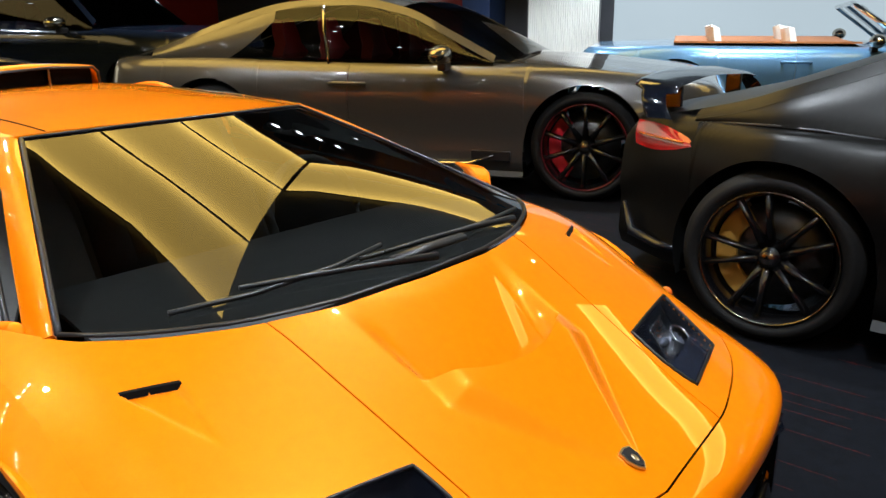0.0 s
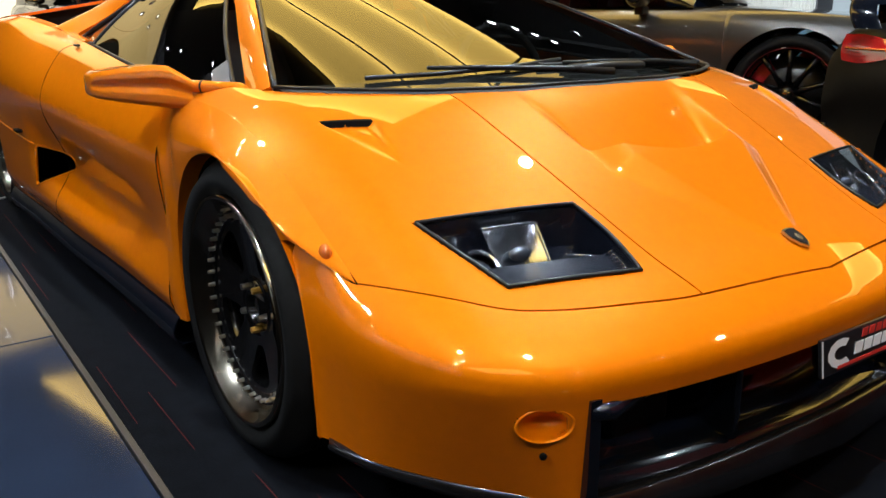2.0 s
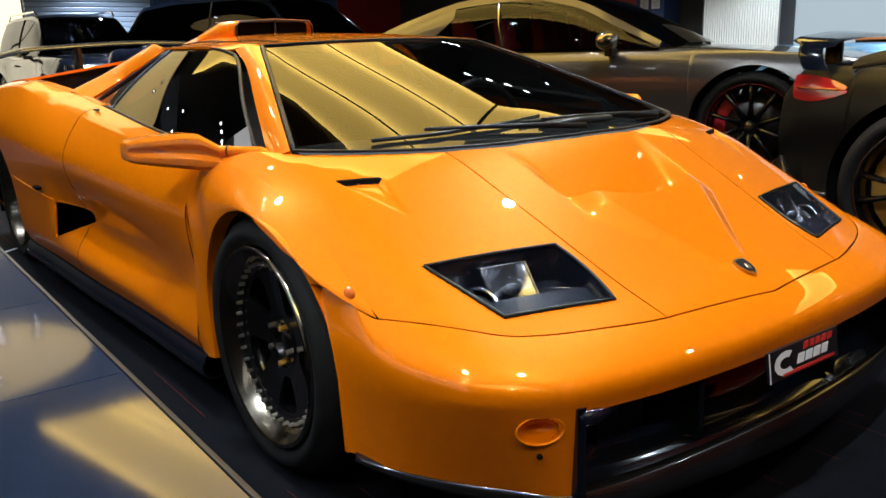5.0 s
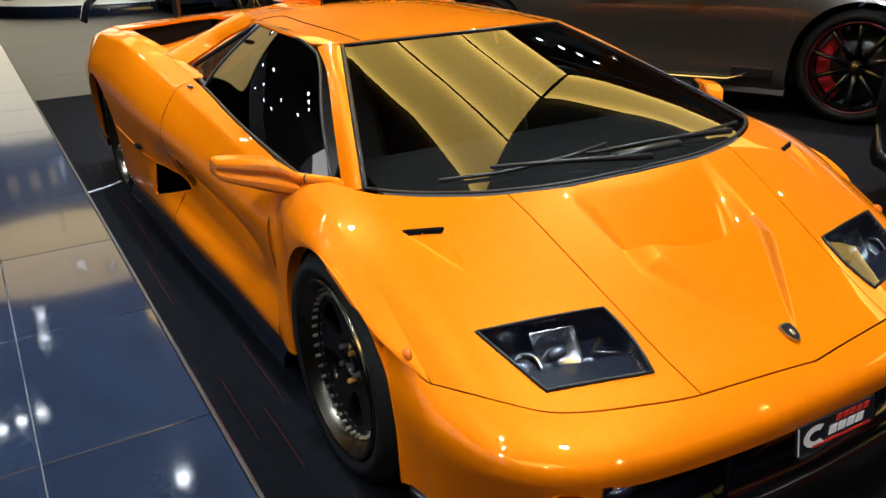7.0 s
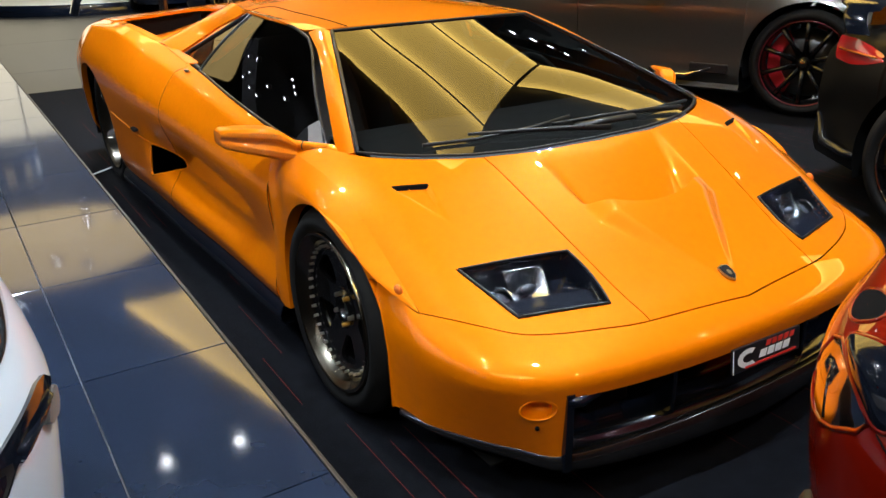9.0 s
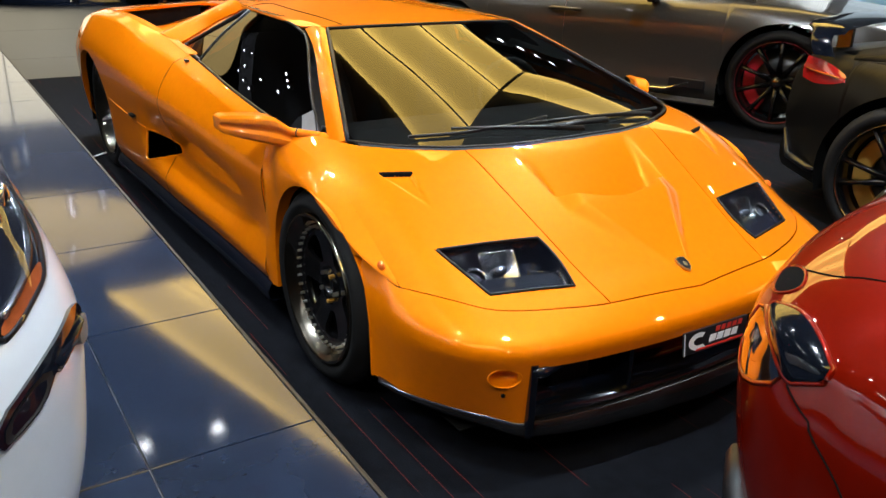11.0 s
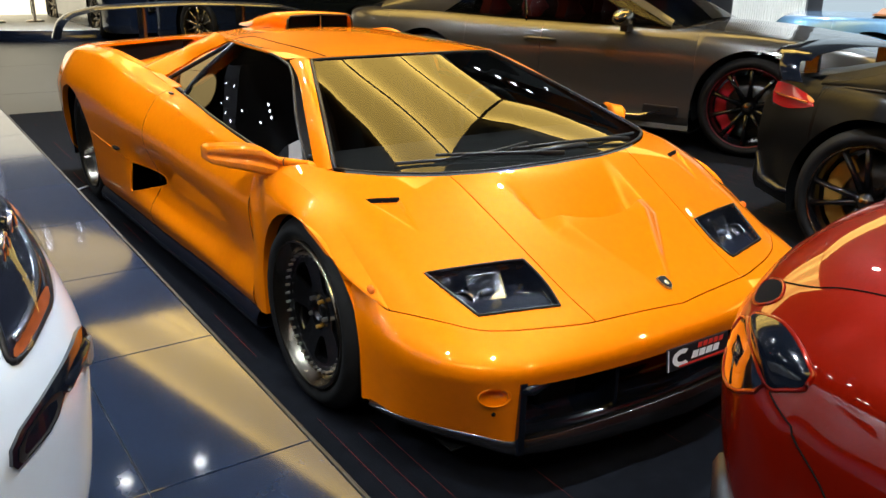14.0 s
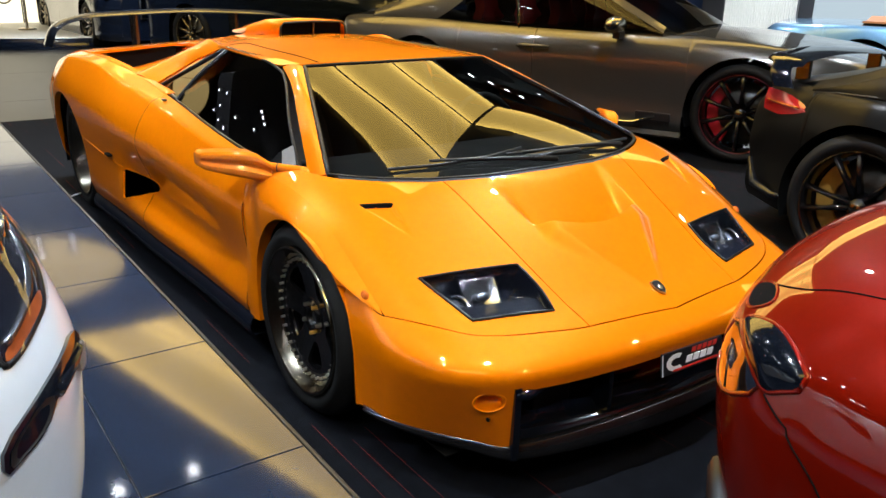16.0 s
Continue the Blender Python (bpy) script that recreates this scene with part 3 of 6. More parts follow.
def hood_points():
    """The bonnet: a raised wedge that widens from the badge to a lip, and a scooped outlet behind the lip."""
    nv, nu = 120, 145
    P = np.zeros((nv, nu, 3))
    rows = np.r_[np.linspace(0, 0.44, 60), 0.455, np.linspace(0.46, 1, nv - 61)]
    for j, t in enumerate(np.linspace(-1, 1, nu)):
        lip = -0.438 + 0.075 * min((abs(t) * 0.36 / 0.23) ** 2, 1.3)
        for i, s in enumerate(rows):
            u = 0.36 * t
            for _ in range(3):
                y0, y1 = float(seam_y(abs(u))), float(back_y(abs(u)))
                y = lerp(y0 + 0.002, lip, s / 0.44) if s <= 0.44 else (lip + 0.008 if s <= 0.455 else lerp(lip + 0.011, y1, (s - 0.46) / 0.54))
                u = (float(hood_edge(y)) - 0.0018) * t
            z = float(top_z(u, y))
            k = min(1.0, max(0.0, (y + 0.70) / 0.27))
            inner, outer = lerp(0.006, 0.165, k), lerp(0.020, 0.232, k)
            side = min(1.0, max(0.0, (outer - abs(u)) / (outer - inner)))
            side = 0.5 * side + 0.5 * side * side * (3 - 2 * side)
            if s <= 0.44:
                z += 0.028 * k**1.1 * side
            else:
                q = min(1.0, max(0.0, (y - lip) / 0.24))
                wall = min(1.0, max(0.0, (lerp(0.234, 0.262, q) - abs(u)) / 0.065))
                z -= 0.072 * (1 - q) ** 1.4 * wall * wall * (3 - 2 * wall)
            P[i, j] = (u, y, z)
    return P


hood = sheet("bonnet", hood_points(), ORANGE, car, "orange bonnet with a raised wedge and a crescent air outlet", solid=0.010)
hood.modifiers["crisp"].split_angle = radians(62)
# near-black box puts the shade under the outlet lip in as colour
boxed("outlet_shade", (-0.17, 0.17, -0.452, -0.425, 0.545, 0.575), DARK, car, "near-black box for shade in the bonnet outlet", bevel=0.0)

LAMP = ((0.672, -0.408), (0.378, -0.474), (0.378, -0.640), (0.612, -0.578))  # outer rear, inner rear, inner front, outer front


def inside_poly(x, y, poly):
    r = np.zeros(np.shape(x), bool)
    n = len(poly)
    for i in range(n):
        (ax, ay), (bx, by) = poly[i], poly[(i + 1) % n]
        hit = ((ay > y) != (by > y)) & (x < (bx - ax) * (y - ay) / (by - ay + 1e-9) + ax)
        r ^= hit
    return r


def slot_y(u):
    return -0.150 + 0.42 * (u - 0.597)


def wing_points():
    nv, nu = 130, 84
    P = np.zeros((nv, nu, 3))
    for j, t in enumerate(np.linspace(0, 1, nu)):
        for i, s in enumerate(np.linspace(0, 1, nv)):
            y = lerp(-0.72, -0.12, s)
            for _ in range(3):
                u = lerp(float(hood_edge(y)) + 0.0018, 0.798, t)
                y = lerp(float(seam_y(u)) + 0.002, float(back_y(u)), s)
            z = float(top_z(u, y))
            # triangular duct ahead of a slot
            k = (y + 0.293) / (0.293 + slot_y(u))
            if 0 <= k <= 1.0:
                c, hw = lerp(0.608, 0.642, k), 0.046 * k + 0.001
                if abs(u - c) < hw:
                    z -= 0.010 * k * min(1, (hw - abs(u - c)) / 0.012)
            P[i, j] = (u, y, z)
    return P


def lamp_uy(a, b):
    """Plan of the headlamp: a from the outer to the inner edge, b from the rear to the front."""
    q = [np.array(p) for p in LAMP]
    p = (1 - a) * (1 - b) * q[0] + a * (1 - b) * q[1] + a * b * q[2] + (1 - a) * b * q[3]
    return p + np.array((-0.011, -0.002)) * math.sin(math.pi * b) * a**3


def lamp_rim(n=12):
    g = [k / n for k in range(n)]
    return [(a, 0) for a in g] + [(1, b) for b in g] + [(1 - a, 1) for a in g] + [(0, 1 - b) for b in g]


WP = wing_points()
mid = (WP[:-1, :-1] + WP[1:, 1:]) / 2
lc = np.mean(LAMP, 0)
hole = inside_poly(mid[..., 0], mid[..., 1], [tuple(lc + 1.022 * (lamp_uy(a, b) - lc)) for a, b in lamp_rim()])
both("front_wing_top", WP, ORANGE, car, "orange front wing", solid=0.008, skip=hole)
slot = np.array([[(u, slot_y(u) + d, float(top_z(u, slot_y(u) + d)) + 0.0022 - 0.010 * (d < -0.001)) for u in np.linspace(0.597, 0.687, 8)] for d in (-0.003, 0.0, 0.006)])
both("slot_grille", slot, DARK, car, "black duct slot", solid=0.003)


def lamp_side(s):
    """A headlamp unit under a flush clear cover: dark housing, ribbed chrome reflector, round outer lamp and a glossy front panel."""
    def at(a, b, d):
        p = lamp_uy(a, b)
        return (s * p[0], p[1], float(top_z(p[0], p[1])) + d)

    g1 = np.linspace(0, 1, 11)
    top = sheet("headlamp", [[at(a, b, 0.003) for b in g1] for a in g1], LAMPGLASS, car, "clear flush headlamp cover", solid=0.0)
    top.visible_shadow = False
    rim = lamp_rim()
    rim.append(rim[0])
    tube("lamp_seal", [at(a, b, 0.002) for a, b in rim], 0.0040, SEAL, top, "black rubber seal", n=8)
    sheet("rim", [[at(a, b, d) for a, b in rim] for d in (0.001, -0.03, -0.085)], LAMPNAVY, top, solid=0.0)

    def floor_d(a, b):
        if b > 0.60:
            return -0.014 - 0.010 * (1 - b)
        return lerp(-0.075, -0.050, b / 0.6)

    bs = [0, 0.15, 0.3, 0.45, 0.58, 0.599, 0.601, 0.70, 0.85, 1.0]
    sheet("bezel", [[at(a, b, floor_d(a, b)) for b in bs] for a in np.linspace(0, 1, 13)], LAMPNAVY, top, "navy-black lamp housing with a glossy front panel", solid=0.0, inside=(s * 0.5, -0.5, 0.0), smooth=False)
    # main reflector: a ribbed chrome shell that stands up at its rear
    rows = []
    for a in np.linspace(0, 1, 57):
        row = []
        for b in np.linspace(0, 1, 13):
            d = lerp(-0.012, -0.058, b) - 0.020 * math.sin(math.pi * a) * math.sin(math.pi * b) + 0.0006 * math.cos(a * 22 * 2 * math.pi)
            row.append(at(lerp(0.34, 0.69, a) - 0.05 * b, lerp(0.12, 0.48, b), d))
        rows.append(row)
    rf = sheet("reflector", rows, LAMPCHROME, top, "bright ribbed chrome reflector", solid=0.0, inside=(s * 0.5, -0.5, 0.0))
    tube("reflector_edge", [at(lerp(0.34, 0.69, a), 0.12, -0.011) for a in g1] + [at(0.69 - 0.05 * b, lerp(0.12, 0.48, b), lerp(-0.011, -0.056, b)) for b in g1[1:]] + [at(lerp(0.64, 0.29, a), 0.48, -0.056) for a in g1[1:]], 0.0030, LAMPCHROME, rf, n=6)
    bm = bmesh.new()
    bmesh.ops.create_uvsphere(bm, u_segments=16, v_segments=10, radius=0.014)
    bm.transform(Matrix.Translation(at(0.50, 0.30, -0.040)) @ Matrix.Diagonal((1.6, 1, 1, 1)))
    part("bulb", bm, LAMPGREY, rf, "grey glass bulb")
    # round fluted lamp towards the outer edge
    m = Matrix.Translation(at(0.185, 0.40, -0.046)) @ pose(0, 0, 0, 38, 0, 0)
    vs = turned("outer_lamp", [(0.010, 0.027), (0.016, 0.031), (0.014, 0.034), (-0.020, 0.034)], LAMPCHROME, top, m, n=36, axis="z", label="round chrome lamp ring")
    rings = [[(r * math.cos(t), r * math.sin(t), 0.006 - 12 * r * r + 0.0012 * math.cos(18 * t) * r / 0.027) for t in np.linspace(0, 2 * math.pi, 73)] for r in np.linspace(0.001, 0.027, 7)]
    lens = sheet("fluted_lens", rings, LAMPGREY, vs, "grey fluted lens", solid=0.0, inside=(0, 0, -1))
    lens.matrix_local = m
    tube("trim_line", [at(0.78, 0.34, -0.046), at(0.90, 0.40, -0.044), at(0.985, 0.46, -0.042)], 0.0022, LAMPCHROME, top, "thin bright trim line", n=6)
    for k in range(7):
        b = 0.62 + 0.045 * k
        tube("rib", [at(0.93, b, -0.012), at(0.985, b, -0.010)], 0.0022, LAMPCHROME, top, n=5)


mat_lens = mat("projector_glass", (0.007, 0.008, 0.009), 0.05, 0.0, 1.0, 0.8)
lamp_side(-1)
lamp_side(1)

# front wheel arch and the wing's flank: a loft from the arch edge out to crest and door
AR, AH = 0.345, 0.318


def arch(cy, cz, a, h, low, n):
    """Arch edge from the front foot, over the top, to the rear foot: y, z."""
    pts = [(cy - a, z) for z in np.linspace(low, cz, 8)[:-1]]
    pts += [(cy - a * math.cos(t), cz + h * math.sin(t)) for t in np.linspace(0, math.pi, n)]
    pts += [(cy + a, z) for z in np.linspace(cz, low, 8)[1:]]
    return np.array(pts)


A = arch(0.0, 0.312, AR, AH, 0.178, 41)
ZS = float(top_z(0.835, -0.290))
keep = [k for k in range(len(A)) if not (A[k, 0] < 0 and A[k, 1] < ZS - 0.012)]
A1 = A[keep]
rows = []
for k, (y, z) in enumerate(A1):
    f = k / (len(A1) - 1)
    ue = 0.862 - 0.022 * abs(y / AR) ** 2 - 0.02 * max(0, 0.35 - z)
    # outer curve: along the crest, then down the door shut line
    if f < 0.62:
        yo = lerp(-0.437, 0.425, (f - 0.14) / 0.48)
        uo = 0.798
        zo = float(top_z(uo, yo))
        if f < 0.14:
            uo = lerp(0.835, 0.798, f / 0.14)
            yo = float(seam_y(uo)) + 0.002
            zo = float(top_z(uo, yo))
    else:
        q = (f - 0.62) / 0.38
        zt = float(top_z(0.798, 0.425))
        yo, zo = 0.425, lerp(zt, 0.170, q)
        uo = float(spl((0, 0.800), (0.25, 0.842), (0.55, 0.838), (0.85, 0.846), (1, 0.838))(q))
    row = []
    for v in np.linspace(0, 1, 12):
        bulge = math.sin(math.pi * v) * 0.012 * min(1, f / 0.25) * (1 if f < 0.6 else 0.3)
        uu = lerp(ue, uo, v ** 1.5) + bulge
        row.append((uu, lerp(y, yo, v), lerp(z, zo, v ** 0.8 if f < 0.62 else v)))
    rows.append(row)
both("front_wing", rows, ORANGE, car, "orange front wing with a flared wheel arch", solid=0.006)
lipr = [[(0.862 - 0.022 * abs(y / AR) ** 2 - 0.02 * max(0, 0.35 - z) - d, y * (1 - 0.012 * (d > 0.02)), z - 0.004 * (d > 0.02)) for d in (0.0, 0.012, 0.035)] for y, z in A]
both("arch_lip", lipr, ORANGE, car, solid=0.0, inside=(0, 0, 0.3))
liner = [[(u, y * 1.01, 0.312 + (z - 0.312) * 1.01) for u in (0.83, 0.52)] for y, z in A]
both("arch_liner", liner, DARK, car, "black wheel-arch liner", solid=0.0)

# bumper: vertical profiles swept round the nose
plan = path3((0.846, -0.345, 0), (0.832, -0.48, 0), (0.785, -0.62, 0), (0.700, -0.718, 0), (0.58, -0.768, 0), (0.40, -0.802, 0), (0.20, -0.820, 0), (0.0, -0.826, 0))
foot = path3((0.838, -0.350, 0), (0.805, -0.455, 0), (0.745, -0.565, 0), (0.675, -0.665, 0), (0.605, -0.748, 0), (0.40, -0.790, 0), (0.20, -0.806, 0), (0.0, -0.812, 0))
seam_s = spl((0.0, 0.835), (0.10, 0.815), (0.25, 0.755), (0.40, 0.655), (0.55, 0.50), (0.75, 0.28), (1.0, 0.0))


def seam_pt(t):
    u = float(seam_s(t))
    y = float(seam_y(u))
    return np.array([u, y - 0.002, float(top_z(u, y)) - 0.001])


def bumper_profile(t, low):
    p, s, q = plan(t), seam_pt(t), foot(t)
    edge = np.array([p[0], p[1], lerp(0.405, 0.376, min(1, t * 2.2))])
    pts = [s, lerp(s, edge, 0.30) + (0, 0, 0.009), lerp(s, edge, 0.62) + (0, 0, 0.015), lerp(s, edge, 0.87) + (0, 0, 0.0165), lerp(s, edge, 0.96) + (0, 0, 0.012), edge + (0, 0, 0.002), edge + (0, 0, -0.010), edge + (0, 0, -0.018)]
    out = []
    for z in np.r_[0.35, np.linspace(0.342, low, 44)]:
        k = np.clip((0.37 - z) / 0.20, 0, 1)
        c = lerp(np.array([p[0], p[1]]), np.array([q[0], q[1]]), k)
        out.append((c[0], c[1], z))
    out = np.array([*pts, *out], float)
    # the edge along the wheel arch follows the arch
    w = max(0.0, 1 - t / 0.10)
    ya = -AR * np.sqrt(np.clip(1 - (np.clip(out[:, 2] - 0.312, 0, None) / AH) ** 2, 0, 1))
    out[1:, 1] = lerp(out[1:, 1], np.maximum(out[1:, 1], ya[1:]), w)
    return out


tt = np.linspace(0, 1, 400)
TG = float(tt[np.argmin(abs(plan(tt)[:, 0] - 0.612))])  # where the mouth begins
ts = np.r_[np.linspace(0, TG, 130), np.linspace(TG, 1, 26)[1:]]
low_z = spl((0.0, 0.182), (0.3, 0.181), (1.0, 0.178))
PH = np.array([bumper_profile(t, float(low_z(min(1, t / TG)))) for t in ts])
PB = np.concatenate([PH * (-1, 1, 1), PH[::-1][1:]])
tf = float(tt[np.argmin(abs(plan(tt)[:, 0] - 0.678))])
FOG = lerp(plan(tf), foot(tf), 0.15)
mb = (PB[:-1, :-1] + PB[1:, 1:]) / 2
arc = np.hypot(np.hypot(abs(mb[..., 0]) - FOG[0], mb[..., 1] - FOG[1]) / 0.039, (mb[..., 2] - 0.318) / 0.025)
tm = np.r_[ts, ts[::-1][1:]]
mouth_cut = ((tm[:-1] + tm[1:]) / 2 > TG)[:, None] & (mb[..., 2] < 0.342)
sheet("front_bumper", PB, ORANGE, car, "orange front bumper over a wide black mouth", solid=0.006, skip=(arc < 1) | mouth_cut, inside=(0, 0.6, 0.35))

# round fog-lamp recess: a tilted orange oval cup with a dark hole
for s in (-1, 1):
    tf = float(tt[np.argmin(abs(plan(tt)[:, 0] - 0.678))])
    c = lerp(plan(tf), foot(tf), 0.15)
    tang = plan(tf + 0.04) - plan(tf - 0.04)
    ang = math.degrees(math.atan2(tang[1], tang[0]))
    m = Matrix.Translation((s * c[0] * 0.994, c[1] - 0.001, 0.318)) @ pose(0, 0, 0, 0, 0, (ang - 180) * (1 if s > 0 else -1)) @ pose(0, 0, 0, 90, 0, 0)
    vs, fs = lathe([(-0.001, 0.0455), (0.0016, 0.0435), (0.0012, 0.0415), (-0.004, 0.039), (-0.016, 0.034), (-0.026, 0.024), (-0.031, 0.012), (-0.033, 0.0005)], 48, "z")
    bm = bmesh.new()
    bv = [bm.verts.new((x, y * 0.62, z)) for x, y, z in vs]
    for f in fs:
        bm.faces.new([bv[i] for i in f])
    bm.transform(m)
    part("fog_recess", bm, ORANGE, car, "oval fog-lamp recess")
    bm = bmesh.new()
    bmesh.ops.create_cone(bm, cap_ends=True, segments=16, radius1=0.0055, radius2=0.0055, depth=0.004)
    bm.transform(m @ Matrix.Translation((0.002 * s, -0.048, 0.001)))
    part("screw_hole", bm, DARK, car, "small dark hole")

# black splitter along the bumper foot, and the mouth
def lip_z(t):
    """Height of the splitter's lower edge: it falls away from the wheel to the middle of the nose."""
    return lerp(0.172, 0.140, min(1, t / TG)) - 0.030 * max(0.0, (t - TG) / (1 - TG)) ** 0.7


SP = np.array([[(p[0] * (1 + d), p[1] - e, z) for d, e, z in ((-0.010, -0.012, float(low_z(min(1, t / TG))) + 0.008), (0.002, 0.004, float(low_z(min(1, t / TG))) - 0.002), (0.006, 0.006 + 0.012 * t, lip_z(t) + 0.008), (0.003, 0.004 + 0.010 * t, lip_z(t)), (-0.01, -0.005, lip_z(t) - 0.004), (-0.25, -0.10, 0.11))]
               for t in np.linspace(0.02, 1, 60) for p in (foot(t),)])
SPF = np.concatenate([SP, SP[::-1][1:] * (-1, 1, 1)])
spl_ob = sheet("splitter", SPF * (-1, 1, 1), SPLITTER, car, "satin black carbon front splitter", solid=0.004, inside=(0, 0.5, 0.5))
spl_ob.modifiers.remove(spl_ob.modifiers["crisp"])


def mouth_u(t):
    return foot(lerp(TG, 1, t))


shelf = []
for t in np.r_[np.linspace(0, 1, 14), np.linspace(1, 0, 14)[1:]]:
    p = mouth_u(t)
    drop = 0.026 * t
    shelf.append([(p[0], p[1] - 0.010, 0.150 - drop), (p[0], p[1] + 0.000, 0.163 - drop), (p[0] * 0.995, p[1] + 0.020, 0.172 - drop), (p[0] * 0.99, p[1] + 0.036, 0.177 - drop), (p[0] * 0.985, p[1] + 0.040, 0.187 - drop), (p[0] * 0.97, p[1] + 0.075, 0.200 - drop), (p[0] * 0.955, p[1] + 0.12, 0.222 - drop), (p[0] * 0.95, p[1] + 0.14, 0.250), (p[0] * 0.95, p[1] + 0.15, 0.350)])
shelf = np.array(shelf)
shelf[14:, :, 0] *= -1
sheet("mouth_shelf", shelf, GLOSSB, car, "gloss black inner mouth", solid=0.0, inside=(0, 0.6, -0.6))
for s in (-1, 1):
    pm = mouth_u(0.0)
    wall = np.array([[(s * (pm[0] + 0.004 - 0.02 * k), pm[1] - 0.012 + 0.17 * k, z) for z in np.linspace(0.140, 0.352, 5)] for k in np.linspace(0, 1, 5)])
    sheet("mouth_side", wall, GLOSSB, car, "black mouth side fin", solid=0.020, inside=(s * 2, -0.7, 0.25))
    tube("mouth_blade", [(s * u, lerp(-0.772, -0.720, (0.60 - u) / 0.22) if u < 0.58 else -0.752, 0.330) for u in np.linspace(0.60, 0.38, 9)], 0.016, GLOSSB, car, "gloss black blade under the bumper edge", n=12)
    boxed("duct_divider", (s * 0.26 - 0.008, s * 0.26 + 0.008, -0.77, -0.66, 0.18, 0.34), GLOSSB, car, bevel=0.004)
    boxed("duct_block", (s * 0.40 - 0.07, s * 0.40 + 0.07, -0.68, -0.655, 0.20, 0.30), BLACK, car, bevel=0.008)

# dealer plate in the mouth: shapes only
pl = new("plate")
pl.parent = car
pl.matrix_local = Matrix.Translation((-0.006, -0.834, 0.318)) @ pose(0, 0, 0, 90 - 8, 0, -1)
boxed("plate_board", (-0.130, 0.130, -0.034, 0.034, -0.004, 0.004), PLATE, pl, "black dealer plate with white and red print", bevel=0.003)
boxed("plate_stripe", (-0.130, -0.127, -0.032, 0.032, 0.0045, 0.0058), PRINTW, pl, bevel=0.0)
bm = bmesh.new()
for k in range(9):
    a0, a1 = radians(55 + 28 * k), radians(55 + 28 * (k + 1))
    bv = [bm.verts.new((-0.072 + rx * math.cos(a), 0.000 + ry * math.sin(a), 0.0055)) for a, rx, ry in ((a0, 0.042, 0.026), (a1, 0.042, 0.026), (a1, 0.022, 0.012), (a0, 0.022, 0.012))]
    bm.faces.new(bv)
part("plate_sweep", bm, PRINTW, pl, "white curved shape", smooth=False)
slant = Matrix.Shear("XZ", 4, (0.0, 0.0))
slant[0][1] = 0.35
for k in range(4):
    boxed("plate_bar", (-0.028 + 0.030 * k, -0.004 + 0.030 * k, -0.012, 0.008, 0.0045, 0.0058), PRINTW, pl, bevel=0.0, m=slant)
for k in range(5):
    boxed("plate_bar", (-0.012 + 0.023 * k, 0.004 + 0.023 * k, 0.014, 0.028, 0.0045, 0.0058), PRINTR, pl, "red slanted bar", bevel=0.0, m=slant)
boxed("plate_bar", (-0.085, 0.112, -0.027, -0.021, 0.0045, 0.0058), PRINTR, pl, "red bar", bevel=0.0)

# badge on the bonnet: a small black shield with a gold edge and a plain gold blot
bm = bmesh.new()
sh = [(-0.018, 0.024), (0.0, 0.028), (0.018, 0.024), (0.0195, 0.0), (0.0125, -0.018), (0.0, -0.029), (-0.0125, -0.018), (-0.0195, 0.0)]
for z in (0.0, 0.005):
    bm.faces.new([bm.verts.new((x, y, z)) for x, y in sh])
bmesh.ops.bridge_loops(bm, edges=bm.edges[:])
mb = Matrix.Translation((0, -0.684, float(top_z(0, -0.684)) + 0.0035)) @ pose(0, 0, 0, 24, 0, 0)
bm.transform(mb)
bd = part("badge", bm, BADGE, car, "small shield badge with a gold edge", smooth=False)
bm = bmesh.new()
for z in (0.004, 0.0065):
    bm.faces.new([bm.verts.new((x * 0.84, y * 0.84, z)) for x, y in sh])
bmesh.ops.bridge_loops(bm, edges=bm.edges[:])
bm.transform(mb)
part("badge_field", bm, PLATE, bd, "black shield field", smooth=False)
bm = bmesh.new()
bmesh.ops.create_uvsphere(bm, u_segments=12, v_segments=8, radius=0.008)
bm.transform(mb @ Matrix.Translation((0.001, -0.002, 0.0065)) @ Matrix.Diagonal((0.8, 1.2, 0.2, 1)))
part("badge_emblem", bm, BADGE, bd, "plain gold shape")

for s in (-1, 1):
    bm = bmesh.new()
    bmesh.ops.create_uvsphere(bm, u_segments=16, v_segments=8, radius=0.016)
    bm.transform(Matrix.Translation((s * 0.812, -0.352, 0.511)) @ Matrix.Diagonal((0.6, 1, 1, 1)))
    part("side_marker", bm, AMBER, car, "small round amber marker lamp")

# windscreen, roof, pillars


def screen_pt(t, v, d=0.0):
    ub = 0.688 * t
    b = np.array([ub, float(back_y(abs(ub))) + 0.010, float(top_z(ub, back_y(abs(ub)))) + 0.006])
    c = np.array([0.432 * t, 0.765 - 0.055 * (1 - t * t), 0.990 + 0.010 * (1 - t * t)])
    p = lerp(b, c, v)
    p[2] += 0.006 * math.sin(math.pi * v) + d
    return p


sc = sheet("windscreen", [[screen_pt(t, v) for t in np.linspace(-1, 1, 41)] for v in np.linspace(0, 1, 21)], SCREEN, car, "dark tinted windscreen", solid=0.0)
sc.visible_shadow = False
edge = [screen_pt(-1, v, 0.002) for v in np.linspace(0, 1, 21)] + [screen_pt(t, 1, 0.002) for t in np.linspace(-1, 1, 31)[1:]] + [screen_pt(1, v, 0.002) for v in np.linspace(1, 0, 21)[1:]] + [screen_pt(t, 0, 0.002) for t in np.linspace(1, -1, 31)[1:]]
tube("screen_seal", edge, 0.0065, SEAL, car, "black windscreen seal", n=8, squash=0.6)

